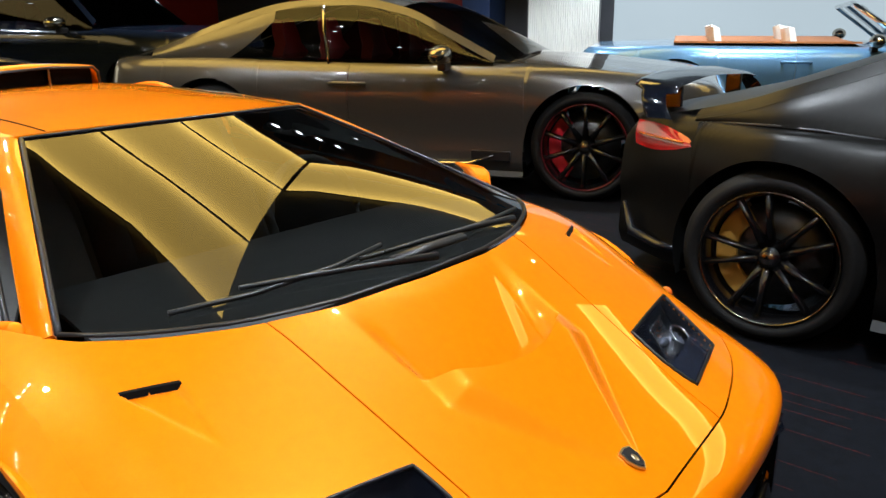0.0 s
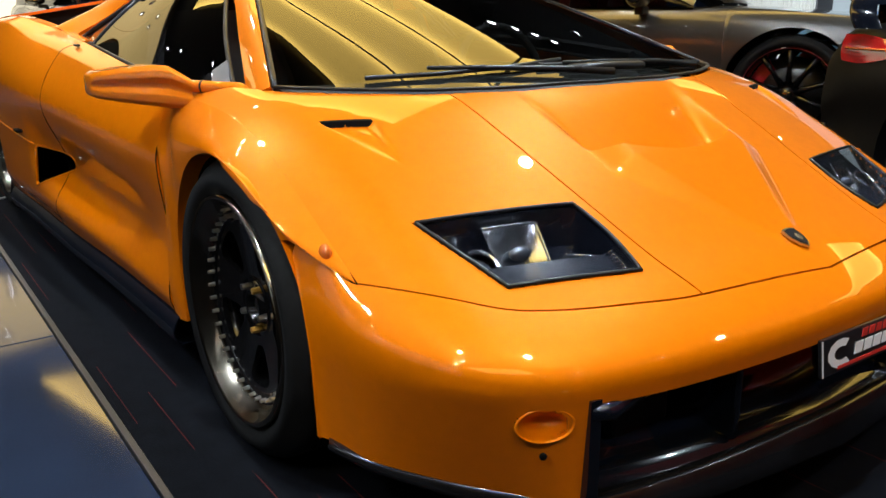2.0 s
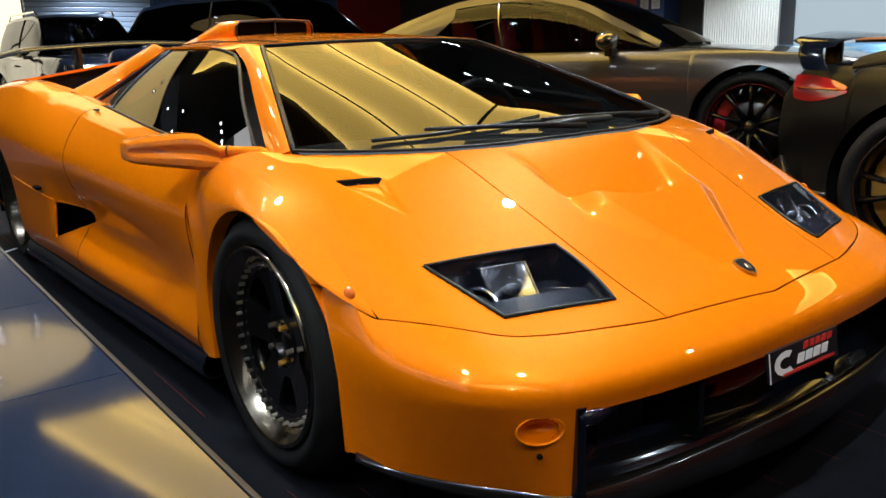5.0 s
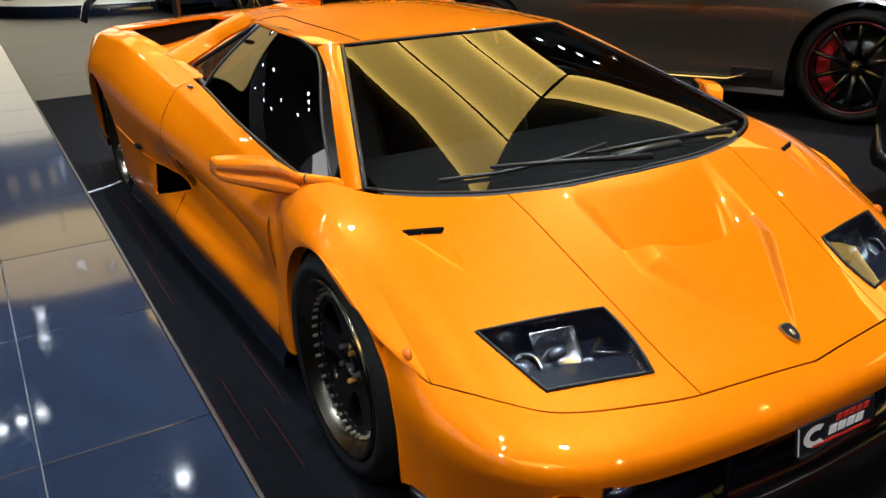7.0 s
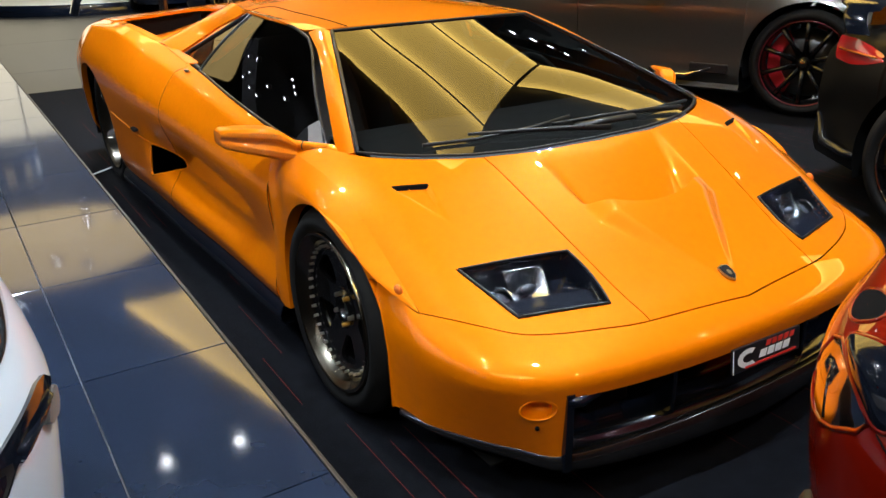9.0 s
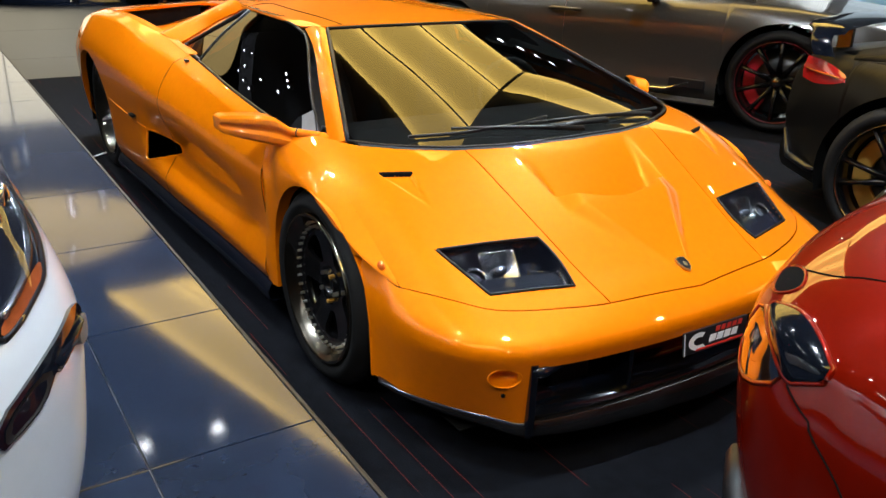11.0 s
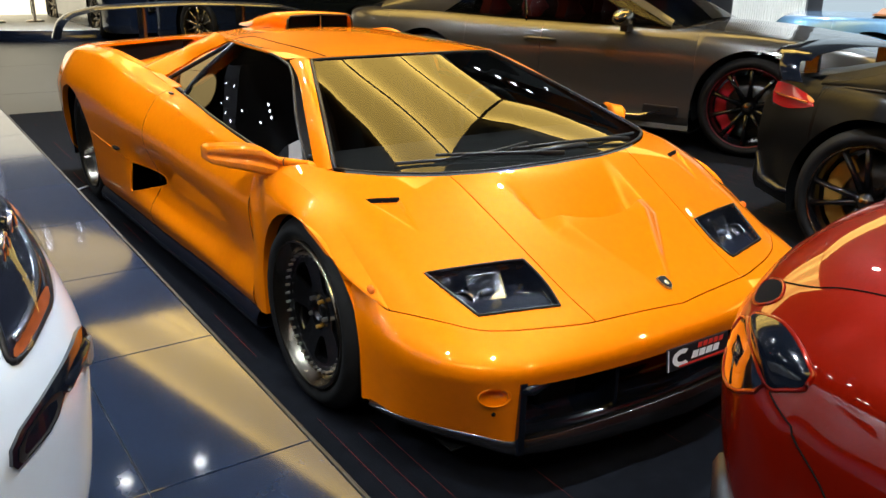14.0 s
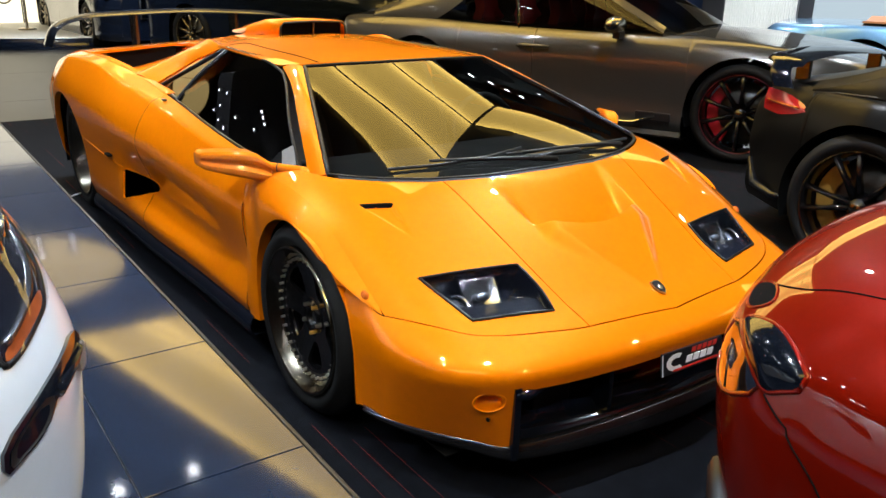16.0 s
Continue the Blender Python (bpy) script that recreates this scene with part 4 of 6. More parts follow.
roof_edge = spl((0.70, 0.443), (1.0, 0.452), (1.45, 0.452), (1.95, 0.43))
roof_mid = spl((0.68, 1.002), (1.0, 1.028), (1.45, 1.044), (1.95, 1.022))


def roof_pt(t, y):
    u = float(roof_edge(y)) * t
    front = 0.773 - 0.055 * (1 - t * t)
    yy = lerp(front, 1.95, (y - 0.70) / 1.25)
    return (u, yy, float(roof_mid(yy)) - lerp(0.012, 0.042, min(1, max(0, (yy - 0.75) / 0.5))) * abs(t) ** 2.6)


sheet("roof", [[roof_pt(t, y) for t in np.linspace(-1, 1, 31)] for y in np.linspace(0.70, 1.95, 26)], ORANGE, car, "orange roof panel", solid=0.010)

for s in (-1, 1):
    gap = [roof_pt(s * 0.84, y) for y in np.linspace(0.71, 1.42, 20)] + [roof_pt(s * t, y) for t, y in ((0.87, 1.46), (0.93, 1.49), (0.99, 1.50))]
    tube("panel_gap", [(x, y, z + 0.0006) for x, y, z in gap], 0.0020, DARK, car, "dark shut line of the door in the roof", n=6)

# belt line, and the flank from belt to sill
K = [(spl((0.36, 0.775), (0.9, 0.765), (1.41, 0.742), (1.88, 0.735), (2.4, 0.80), (2.8, 0.80), (3.2, 0.79), (3.5, 0.76)), spl((0.36, 0.712), (0.9, 0.752), (1.41, 0.790), (1.88, 0.832), (2.4, 0.885), (2.8, 0.875), (3.2, 0.820), (3.5, 0.750))),
     (spl((0.36, 0.803), (0.9, 0.815), (1.41, 0.815), (1.88, 0.835), (2.4, 0.862), (2.8, 0.875), (3.2, 0.865), (3.5, 0.815)), spl((0.36, 0.672), (0.9, 0.712), (1.41, 0.755), (1.88, 0.805), (2.4, 0.855), (2.8, 0.845), (3.2, 0.785), (3.5, 0.700))),
     (spl((0.36, 0.845), (0.9, 0.868), (1.41, 0.890), (1.88, 0.925), (2.4, 0.945), (2.8, 0.955), (3.2, 0.935), (3.5, 0.850)), spl((0.36, 0.545), (0.9, 0.570), (1.41, 0.595), (1.88, 0.615), (2.4, 0.635), (2.8, 0.640), (3.2, 0.600), (3.5, 0.540))),
     (spl((0.36, 0.834), (0.9, 0.815), (1.41, 0.822), (1.70, 0.865), (1.88, 0.905), (2.4, 0.935), (2.8, 0.945), (3.2, 0.925), (3.5, 0.845)), spl((0.36, 0.355), (0.9, 0.355), (1.41, 0.370), (1.88, 0.42), (2.4, 0.44), (2.8, 0.45), (3.2, 0.43), (3.5, 0.40))),
     (spl((0.36, 0.846), (0.9, 0.862), (1.41, 0.890), (1.88, 0.905), (2.4, 0.925), (2.8, 0.93), (3.2, 0.90), (3.5, 0.83)), spl((0.36, 0.215), (0.9, 0.232), (1.41, 0.245), (1.88, 0.25), (2.4, 0.25), (3.2, 0.28), (3.5, 0.30))),
     (spl((0.36, 0.835), (0.9, 0.848), (1.41, 0.872), (1.88, 0.885), (2.4, 0.905), (3.2, 0.88), (3.5, 0.81)), spl((0.36, 0.178), (2.4, 0.178), (3.2, 0.235), (3.5, 0.26)))]


def flank(y, n=34, low=None):
    us, zs = np.array([float(a(y)) for a, _ in K]), np.array([float(b(y)) for _, b in K])
    s = np.r_[0, np.cumsum(np.hypot(np.diff(us), np.diff(zs)))]
    s /= s[-1]
    fu, fz = spl(*zip(s, us)), spl(*zip(s, zs))
    q = np.linspace(0, 1, 200)
    uu, zz = fu(q), fz(q)
    end = 1.0
    if low is not None:
        end = float(np.interp(-low, -zz, q))
    v = np.linspace(0, end, n)
    return [(float(fu(a)), y, float(fz(a))) for a in v]


VENT = ((1.455, 0.410), (1.468, 0.424), (1.55, 0.431), (1.79, 0.428), (1.812, 0.416), (1.825, 0.288), (1.810, 0.274), (1.66, 0.318), (1.48, 0.374), (1.456, 0.390))


def flank_panel(name, y0, y1, label, n=40, cut=None, lows=None):
    ys = np.linspace(y0, y1, n)
    P = np.array([flank(y, 40 if cut is None else 110, None if lows is None else lows(y)) for y in ys])
    sk = None
    if cut:
        c = (P[:-1, :-1] + P[1:, 1:]) / 2
        sk = inside_poly(c[..., 1], c[..., 2], cut)
    return both(name, P, ORANGE, car, label, solid=0.006, skip=sk)


flank_panel("door", 0.428, 1.525, "orange scissor door with a sculpted lower flank", 150, VENT)
flank_panel("rear_quarter", 1.529, 2.39, "orange rear quarter panel", 130, VENT)
for s in (-1, 1):
    for yy in (0.4265, 1.527):
        tube("panel_gap", [(s * (u + 0.0004), yy, z) for u, _, z in flank(yy, 40)[2:]], 0.0013, DARK, car, "dark door shut line", n=6)
    fold = [(y, lerp(0.474, 0.432, (2.38 - y) / 0.57)) for y in np.linspace(2.38, 1.81, 14)]
    tube("flank_fold", [(s * (float(np.interp(-z, [-p[2] for p in flank(y, 60)], [p[0] for p in flank(y, 60)])) + 0.0006), y, z) for y, z in fold], 0.0032, ORANGE, car, "raised fold along the rear flank", n=8)
RA, RH, RY, RZ = 0.37, 0.335, 2.76, 0.33
flank_panel("rear_wing", 2.3905, 3.1295, "orange rear wing over the wheel arch", 44, None, lambda y: RZ + RH * math.sqrt(max(0.0, 1 - ((y - RY) / RA) ** 2)) if abs(y - RY) < RA else RZ)
flank_panel("tail_side", 3.13, 3.50, "orange tail corner", 14)
# near-black sheet behind the cut-out, shade of the opening as plain colour
both("side_intake_shade", [[(u, y, z) for y, z in ((1.36, 0.44), (1.90, 0.43), (1.90, 0.25), (1.36, 0.35))] for u in (0.74, 0.735)], DARK, car, "dark sheet for shade in the triangular side intake", solid=0.0)
for s in (-1, 1):
    tube("intake_edge", [(s * (flank(y)[0][0] * 0 + float(np.interp(-z, [-p[2] for p in flank(y, 60)], [p[0] for p in flank(y, 60)])) - 0.004), y, z) for a, b in zip(VENT, VENT[1:] + VENT[:1]) for y, z in [(lerp(a[0], b[0], f), lerp(a[1], b[1], f)) for f in np.linspace(0, 0.95, 4)]], 0.006, ORANGE, car, n=6)
A2 = arch(RY, RZ, RA, RH, 0.20, 41)
both("rear_arch_liner", [[(u, y, z) for u in (0.90, 0.5)] for y, z in A2], DARK, car, "black wheel-arch liner", solid=0.0)
both("rear_arch_lip", [[(float(np.interp(-max(z, 0.2), [-p[2] for p in flank(y, 60)], [p[0] for p in flank(y, 60)])) - d, y, z) for d in (0.0, 0.03)] for y, z in A2], ORANGE, car, solid=0.0)
both("sill", [[(u + 0.003, y, z) for u, z in ((float(K[5][0](y)) - 0.004, 0.184), (float(K[5][0](y)) + 0.010, 0.172), (float(K[5][0](y)) + 0.022, 0.145), (float(K[5][0](y)) + 0.020, 0.120), (float(K[5][0](y)) + 0.004, 0.105), (0.60, 0.10))] for y in np.linspace(0.385, 2.36, 30)], GLOSSB, car, "gloss black side skirt", solid=0.004)
sheet("underbody", [[(u, y, 0.115) for u in np.linspace(-0.72, 0.72, 3)] for y in np.linspace(-0.62, 3.4, 4)], DARK, car, "dark underbody", solid=0.004)
both("engine_bay_wall", [[(u, y, z) for u, y, z in ((0.50, -0.55, 0.12), (0.50, 0.42, 0.12))], [(0.50, -0.55, 0.42), (0.50, 0.42, 0.66)]], DARK, car, solid=0.0)
sheet("bulkhead", [[(u, y, z) for u in (-0.70, 0.70)] for y, z in ((-0.60, 0.30), (-0.45, 0.42), (-0.05, 0.60), (0.10, 0.60))], DARK, car, "dark front bulkhead", solid=0.0)

# pillars, side glass
a_in = [screen_pt(1, v) for v in np.linspace(0, 1, 16)]
a_out = path3((0.728, 0.135, 0.700), (0.625, 0.42, 0.828), (0.530, 0.68, 0.938), (0.490, 0.84, 0.982))
pil = [[lerp(np.array(a_in[i]) + (0.008, 0.004, 0.002), a_out(i / 15), f) + (0, 0, 0.008 * math.sin(math.pi * f)) for f in np.linspace(0, 1, 6)] for i in range(16)]
both("pillar", pil, ORANGE, car, "orange windscreen pillar", solid=0.012)
rail = [[lerp(np.array(roof_pt(1, y)), np.array((float(spl((0.70, 0.484), (1.0, 0.492), (1.45, 0.480), (1.95, 0.455))(y)), lerp(0.90, 1.95, (y - 0.7) / 1.25), float(spl((0.70, 0.984), (1.0, 0.999), (1.45, 1.002), (1.95, 0.970))(y)))), f) for f in (0, 0.5, 1)] for y in np.linspace(0.70, 1.95, 18)]
both("roof_rail", rail, ORANGE, car, "orange roof rail", solid=0.008)
belt = lambda y: np.array([float(K[0][0](y)) - 0.006, y, float(K[0][1](y)) + 0.001])
wt = path3((0.500, 0.82, 0.965), (0.484, 1.02, 0.990), (0.478, 1.25, 0.997), (0.472, 1.45, 0.997))
fr0 = path3((0.738, 0.165, 0.695), (0.628, 0.45, 0.826), (0.528, 0.71, 0.935), (0.500, 0.82, 0.965))


def side_glass(a, b):
    """a along the belt from front to rear, b from belt to rail."""
    bottom = belt(lerp(0.36, 1.41, a))
    topp = wt(a)
    p = lerp(bottom, topp, b)
    front = fr0(b)
    k = (1 - a) ** 6
    p = lerp(p, front, k)
    p[0] += 0.018 * math.sin(math.pi * b)
    return p


for ob in both("side_window", [[side_glass(a, b) for b in np.linspace(0, 1, 13)] for a in np.linspace(0, 1, 25)], SIDEGLASS, car, "dark tinted side window", solid=0.0):
    ob.visible_shadow = False
Q, Rr, Bb = np.array((0.688, 1.80, 0.800)), np.array((0.468, 1.47, 0.992)), np.array((0.722, 1.43, 0.786))
for ob in both("quarter_window", [[lerp(lerp(Bb, Q, a), lerp(Rr, Rr + (0, 0.04, -0.004), a), b) for b in np.linspace(0, 1, 9)] for a in np.linspace(0, 1, 9)], SIDEGLASS, car, "dark quarter window", solid=0.0):
    ob.visible_shadow = False
for s in (-1, 1):
    mir = np.array([s, 1, 1])
    tube("window_strip", [lerp(side_glass(1, b), lerp(Bb, Rr, b), 0.5) * mir for b in np.linspace(-0.02, 1.02, 12)], 0.016, GREYTRIM, car, "grey window strip", n=8, squash=0.5)
    tube("window_seal", [side_glass(a, 0) * mir for a in np.linspace(0, 1, 20)] + [side_glass(1, b) * mir for b in np.linspace(0, 1, 10)[1:]] + [side_glass(a, 1) * mir for a in np.linspace(1, 0, 20)[1:]] + [side_glass(0, b) * mir for b in np.linspace(1, 0, 14)[1:]], 0.006, SEAL, car, "black window seal", n=6)
    tube("quarter_seal", [lerp(Bb, Q, a) * mir for a in np.linspace(0, 1, 8)] + [lerp(Q, Rr + (0, 0.04, -0.004), b) * mir for b in np.linspace(0, 1, 8)[1:]], 0.010, SEAL, car, n=6)
    sail = [[np.array((u, y, z)) * mir for u, y, z in ((0.752, 0.19, 0.690), (0.752, 0.28, 0.705), (0.755, 0.40, 0.716))], [np.array((u, y, z)) * mir for u, y, z in ((0.700, 0.30, 0.760), (0.688, 0.345, 0.785), (0.716, 0.40, 0.752))]]
    sheet("mirror_sail", sail, GREYTRIM, car, "grey mirror base panel", solid=0.004)

# rear fin beside the quarter window, intake channel and deck
f_in = path3((0.472, 1.53, 0.996), (0.575, 1.76, 0.893), (0.712, 1.80, 0.812))
f_out = path3((0.440, 1.86, 0.996), (0.575, 1.99, 0.905), (0.745, 2.05, 0.828))
fin = [[lerp(f_in(t), f_out(t), f) + np.array((0.012, 0, 0.022)) * math.sin(math.pi * f) for f in np.linspace(0, 1, 9)] for t in np.linspace(0, 1, 16)]
both("rear_fin", fin, ORANGE, car, "orange buttress behind the side window", solid=0.012)
deck_z = spl((1.95, 1.012), (2.33, 0.972), (2.63, 0.935), (3.1, 0.868), (3.5, 0.775))
chan = [[(lerp(0.40, float(K[0][0](y)) + 0.004, f), y, lerp(min(0.96, float(deck_z(y)) - 0.05 if y > 2.2 else 0.96), 0.80, min(1, f * 1.5) ** 0.8) if f < 0.9 else float(K[0][1](y))) for f in np.linspace(0, 1, 11)] for y in np.linspace(1.55, 2.72, 14)]
both("intake_channel", chan, ORANGE, car, "orange recessed engine intake channel", solid=0.006)
mouth_y = spl((0.0, 1.95), (0.42, 1.95), (0.44, 2.24), (0.49, 2.33), (0.62, 2.46), (0.785, 2.63), (0.81, 2.66))


def deck_pt(u, s):
    y = lerp(float(mouth_y(abs(u))), 3.5, s)
    e = float(K[0][1](y))
    f = min(1, abs(u) / 0.80)
    return (u, y, lerp(float(deck_z(y)), e + 0.004, f**2.2))


sheet("engine_deck", [[deck_pt(u, s) for u in np.linspace(-0.80, 0.80, 61)] for s in np.linspace(0, 1, 20)], ORANGE, car, "orange engine deck", solid=0.012)
# near-black sheet painted as the shade of the deep intake
both("intake_mouth_shade", [[(u, float(mouth_y(u)) + 0.015, lerp(0.795, deck_pt(u, 0)[2] - 0.008, f)) for f in (0, 0.5, 1)] for u in np.linspace(0.45, 0.79, 10)], DARK, car, "dark sheet for shade in the engine air intake", solid=0.0)
# plain near-black sheet closes the gap below the rear edge of the roof
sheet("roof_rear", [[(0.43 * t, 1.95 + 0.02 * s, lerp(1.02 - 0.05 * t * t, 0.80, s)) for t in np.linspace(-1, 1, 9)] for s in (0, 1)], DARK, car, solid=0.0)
tail = np.array([flank(3.5, 20), [(u * 0.0, 3.52, z) for u, _, z in flank(3.5, 20)]])
both("tail_panel", tail, BLACK, car, "black tail panel", solid=0.0)

# roof scoop
bm = bmesh.new()
w0, yf, yr = 0.175, 1.555, 2.15
prof = [(-w0, 0), (-w0 + 0.004, 0.045), (-w0 + 0.020, 0.062), (0, 0.068), (w0 - 0.020, 0.062), (w0 - 0.004, 0.045), (w0, 0)]
ring = []
for y, k in ((yf, 1.0), (yf + 0.2, 1.0), (yr - 0.2, 0.75), (yr, 0.15)):
    ring.append([bm.verts.new((x, y + (0.02 if k == 1.0 and y == yf and z < 0.01 else 0), 1.032 + z * k - 0.02 * (y > 1.9))) for x, z in prof])
for a, b in zip(ring, ring[1:]):
    for i in range(len(prof) - 1):
        bm.faces.new((a[i], a[i + 1], b[i + 1], b[i]))
sco = part("roof_scoop", bm, ORANGE, car, "orange roof air scoop with a dark split mouth")
md = sco.modifiers.new("thickness", "SOLIDIFY")
md.thickness, md.offset = 0.008, 1
# near-black plate for the shade inside the scoop
boxed("scoop_mouth_shade", (-w0 + 0.012, w0 - 0.012, yf + 0.03, yf + 0.034, 1.035, 1.095), DARK, sco, "near-black plate for shade in the scoop mouth", bevel=0.0)
boxed("scoop_divider", (-0.004, 0.004, yf - 0.002, yf + 0.04, 1.035, 1.098), STEEL, sco, bevel=0.001)
tube("scoop_lip", [(x, yf - 0.002, 1.034 + z) for x, z in prof], 0.005, BLACK, sco, n=6)

# rear wing
WY = 3.47
wing_line = path3((-0.86, WY + 0.02, 0.845), (-0.825, WY, 0.94), (-0.74, WY, 0.995), (-0.55, WY, 1.030), (0.0, WY, 1.050), (0.55, WY, 1.030), (0.74, WY, 0.995), (0.825, WY, 0.94), (0.86, WY + 0.02, 0.845))
WS = []
for t in np.linspace(0, 1, 61):
    c = wing_line(t)
    tg = wing_line(min(1, t + 0.01)) - wing_line(max(0, t - 0.01))
    n3 = np.array([-tg[2], 0, tg[0]])
    n3 /= np.linalg.norm(n3)
    WS.append([c + np.array((0, dy, 0)) + n3 * dz for dy, dz in ((-0.13, 0.0), (-0.09, 0.014), (0.0, 0.018), (0.09, 0.010), (0.12, 0.0), (0.0, -0.006), (-0.09, -0.008), (-0.13, 0.0))])
sheet("rear_spoiler", WS, CARBON, car, "gloss black rear wing", solid=0.0, inside=(0, 3.47, 0.9))
for s in (-1, 1):
    boxed("spoiler_strut", (s * 0.335 - 0.012, s * 0.335 + 0.012, 3.40, 3.53, 0.76, 1.036), CARBON, car, "black wing strut", bevel=0.006)

# door mirrors: an angular ridged housing on a short round stalk
MSEC = ((-0.60, 1.0), (-0.92, 0.78), (-1.0, 0.42), (-0.62, 0.16), (-0.62, -0.10), (-1.0, -0.36), (-0.94, -0.78), (-0.60, -1.0), (0.70, -1.0), (1.0, -0.78), (1.0, 0.78), (0.70, 1.0))
for s in (-1, 1):
    rows = []
    for x, y, z, hy, hz in ((0.957, 0.524, 0.731, 0.002, 0.002), (0.956, 0.522, 0.731, 0.036, 0.022), (0.946, 0.508, 0.732, 0.046, 0.030), (0.905, 0.450, 0.734, 0.052, 0.038), (0.855, 0.380, 0.735, 0.052, 0.045), (0.832, 0.347, 0.733, 0.048, 0.046), (0.812, 0.322, 0.726, 0.040, 0.038), (0.795, 0.298, 0.719, 0.030, 0.031), (0.794, 0.297, 0.719, 0.002, 0.002)):
        rows.append([(s * x, y + hy * dy, z + hz * dz) for dy, dz in MSEC + MSEC[:1]])
    mr = sheet("door_mirror", rows, ORANGE, car, "orange angular door mirror with a long groove", solid=0.0, inside=(s * 0.88, 0.42, 0.735))
    bv = mr.modifiers.new("bevel", "BEVEL")
    bv.width, bv.segments, bv.limit_method, bv.angle_limit = 0.005, 3, "ANGLE", radians(22)
    for z0, z1 in ((0.736, 0.732), (0.702, 0.710)):
        arm = tube("mirror_arm", [(s * 0.806, 0.312, z0), (s * 0.780, 0.278, lerp(z0, z1, 0.3)), (s * 0.748, 0.238, lerp(z0, z1, 0.7)), (s * 0.722, 0.205, z1)], [0.0145, 0.0135, 0.0135, 0.014], ORANGE, mr, "orange mirror arm", n=14)
        tube("arm_joint", [(s * 0.7755, 0.272, lerp(z0, z1, 0.35)), (s * 0.7732, 0.269, lerp(z0, z1, 0.36))], 0.0147, SEAL, arm, "thin black joint", n=14)
    bm = bmesh.new()
    bmesh.ops.create_uvsphere(bm, u_segments=24, v_segments=14, radius=1)
    bm.transform(Matrix.Translation((s * 0.719, 0.202, 0.721)) @ Matrix.Diagonal((0.020, 0.026, 0.024, 1)))
    part("mirror_foot", bm, ORANGE, mr, "rounded orange mirror foot")
    boxed("mirror_glass", (-0.068, 0.068, -0.003, 0.003, -0.028, 0.028), CHROME, mr, "mirror glass", bevel=0.003, m=Matrix.Translation((s * 0.876, 0.470, 0.735)) @ pose(0, 0, 0, 0, 0, s * 54.5))
    # flank details: a small black slot behind the door, the door lock
    boxed("side_slot", (s * 0.922 - 0.012, s * 0.922 + 0.012, 1.91, 1.98, 0.462, 0.474), DARK, car, "small black slot", bevel=0.004)
    boxed("door_lock", (s * 0.775 - 0.008, s * 0.775 + 0.008, 1.44, 1.475, 0.786, 0.794), BLACK, car, "small black door catch", bevel=0.003)

# wipers
def on_screen(t, v, d):
    return screen_pt(t, v, d)


wip = tube("wiper", [on_screen(t, v, 0.016) for t, v in ((0.10, 0.015), (-0.1, 0.05), (-0.40, 0.085), (-0.58, 0.09))], [0.010, 0.008, 0.006, 0.005], BLACK, car, "black wiper arm and blade", n=6)
tube("wiper_blade", [on_screen(t, v, 0.010) for t, v in ((-0.78, 0.045), (-0.55, 0.07), (-0.25, 0.10), (-0.02, 0.13))], 0.0055, BLACK, wip, n=6)
wip = tube("wiper", [on_screen(t, v, 0.016) for t, v in ((0.66, 0.015), (0.45, 0.06), (0.15, 0.085), (-0.05, 0.09))], [0.010, 0.008, 0.006, 0.005], BLACK, car, "black wiper arm and blade", n=6)
tube("wiper_blade", [on_screen(t, v, 0.010) for t, v in ((0.80, 0.03), (0.5, 0.07), (0.2, 0.09), (-0.15, 0.10))], 0.0055, BLACK, wip, n=6)
tube("wiper_linkage", [on_screen(t, v, 0.016) for t, v in ((-0.06, 0.05), (0.1, 0.055), (0.30, 0.05))], 0.017, BLACK, car, "black wiper linkage cover", n=10, squash=0.6)

# cabin: dashboard, wheel and two bucket seats
sheet("dashboard", [[(u, y, z) for u in np.linspace(-0.62, 0.62, 9)] for y, z in ((-0.02, 0.66), (0.22, 0.715), (0.42, 0.70), (0.50, 0.60), (0.48, 0.40))], DASH, car, "dark grey dashboard", solid=0.01)
sheet("cabin_floor", [[(u, y, 0.22) for u in np.linspace(-0.70, 0.70, 3)] for y in (0.1, 1.9)], DASH, car, "dark cabin floor", solid=0.01)
sheet("cabin_back", [[(t * (0.62 if z < 0.75 else 0.40), 1.72 - 0.1 * (z > 0.75), z) for t in np.linspace(-1, 1, 3)] for z in (0.22, 0.74, 0.96)], DASH, car, "dark rear cabin wall", solid=0.01)
both("door_card", [[(0.72, y, z) for y in (0.3, 1.5)] for z in (0.2, 0.70)], DASH, car, solid=0.01, inside=(2, 1, 0.5))
tube("steering_wheel", [(0.34 + 0.17 * math.cos(a), 0.60 + 0.05 * math.sin(a), 0.68 + 0.165 * math.sin(a)) for a in np.linspace(0, 2 * math.pi, 29)], 0.014, DASH, car, "dark steering wheel", n=8)
for s in (-1, 1):
    c = s * 0.34
    st = path3((c, 0.75, 0.34), (c, 1.15, 0.32), (c, 1.30, 0.52), (c, 1.42, 0.80), (c, 1.45, 0.90))
    rows = []
    for t in np.linspace(0, 1, 14):
        p = st(t)
        w = 0.23 * (1 if t < 0.75 else 1 - 1.3 * (t - 0.75))
        rows.append([(c + w * f, p[1] - 0.10 * (abs(f) ** 3) * (t > 0.45), p[2] + 0.07 * abs(f) ** 3 * (t <= 0.45)) for f in np.linspace(-1, 1, 13)])
    sheet("seat", rows, GREYTRIM if s < 0 else DASH, car, "grey leather bucket seat", solid=0.06, inside=(c, 2.2, -0.4))

FW, RW = 0.232, 0.245
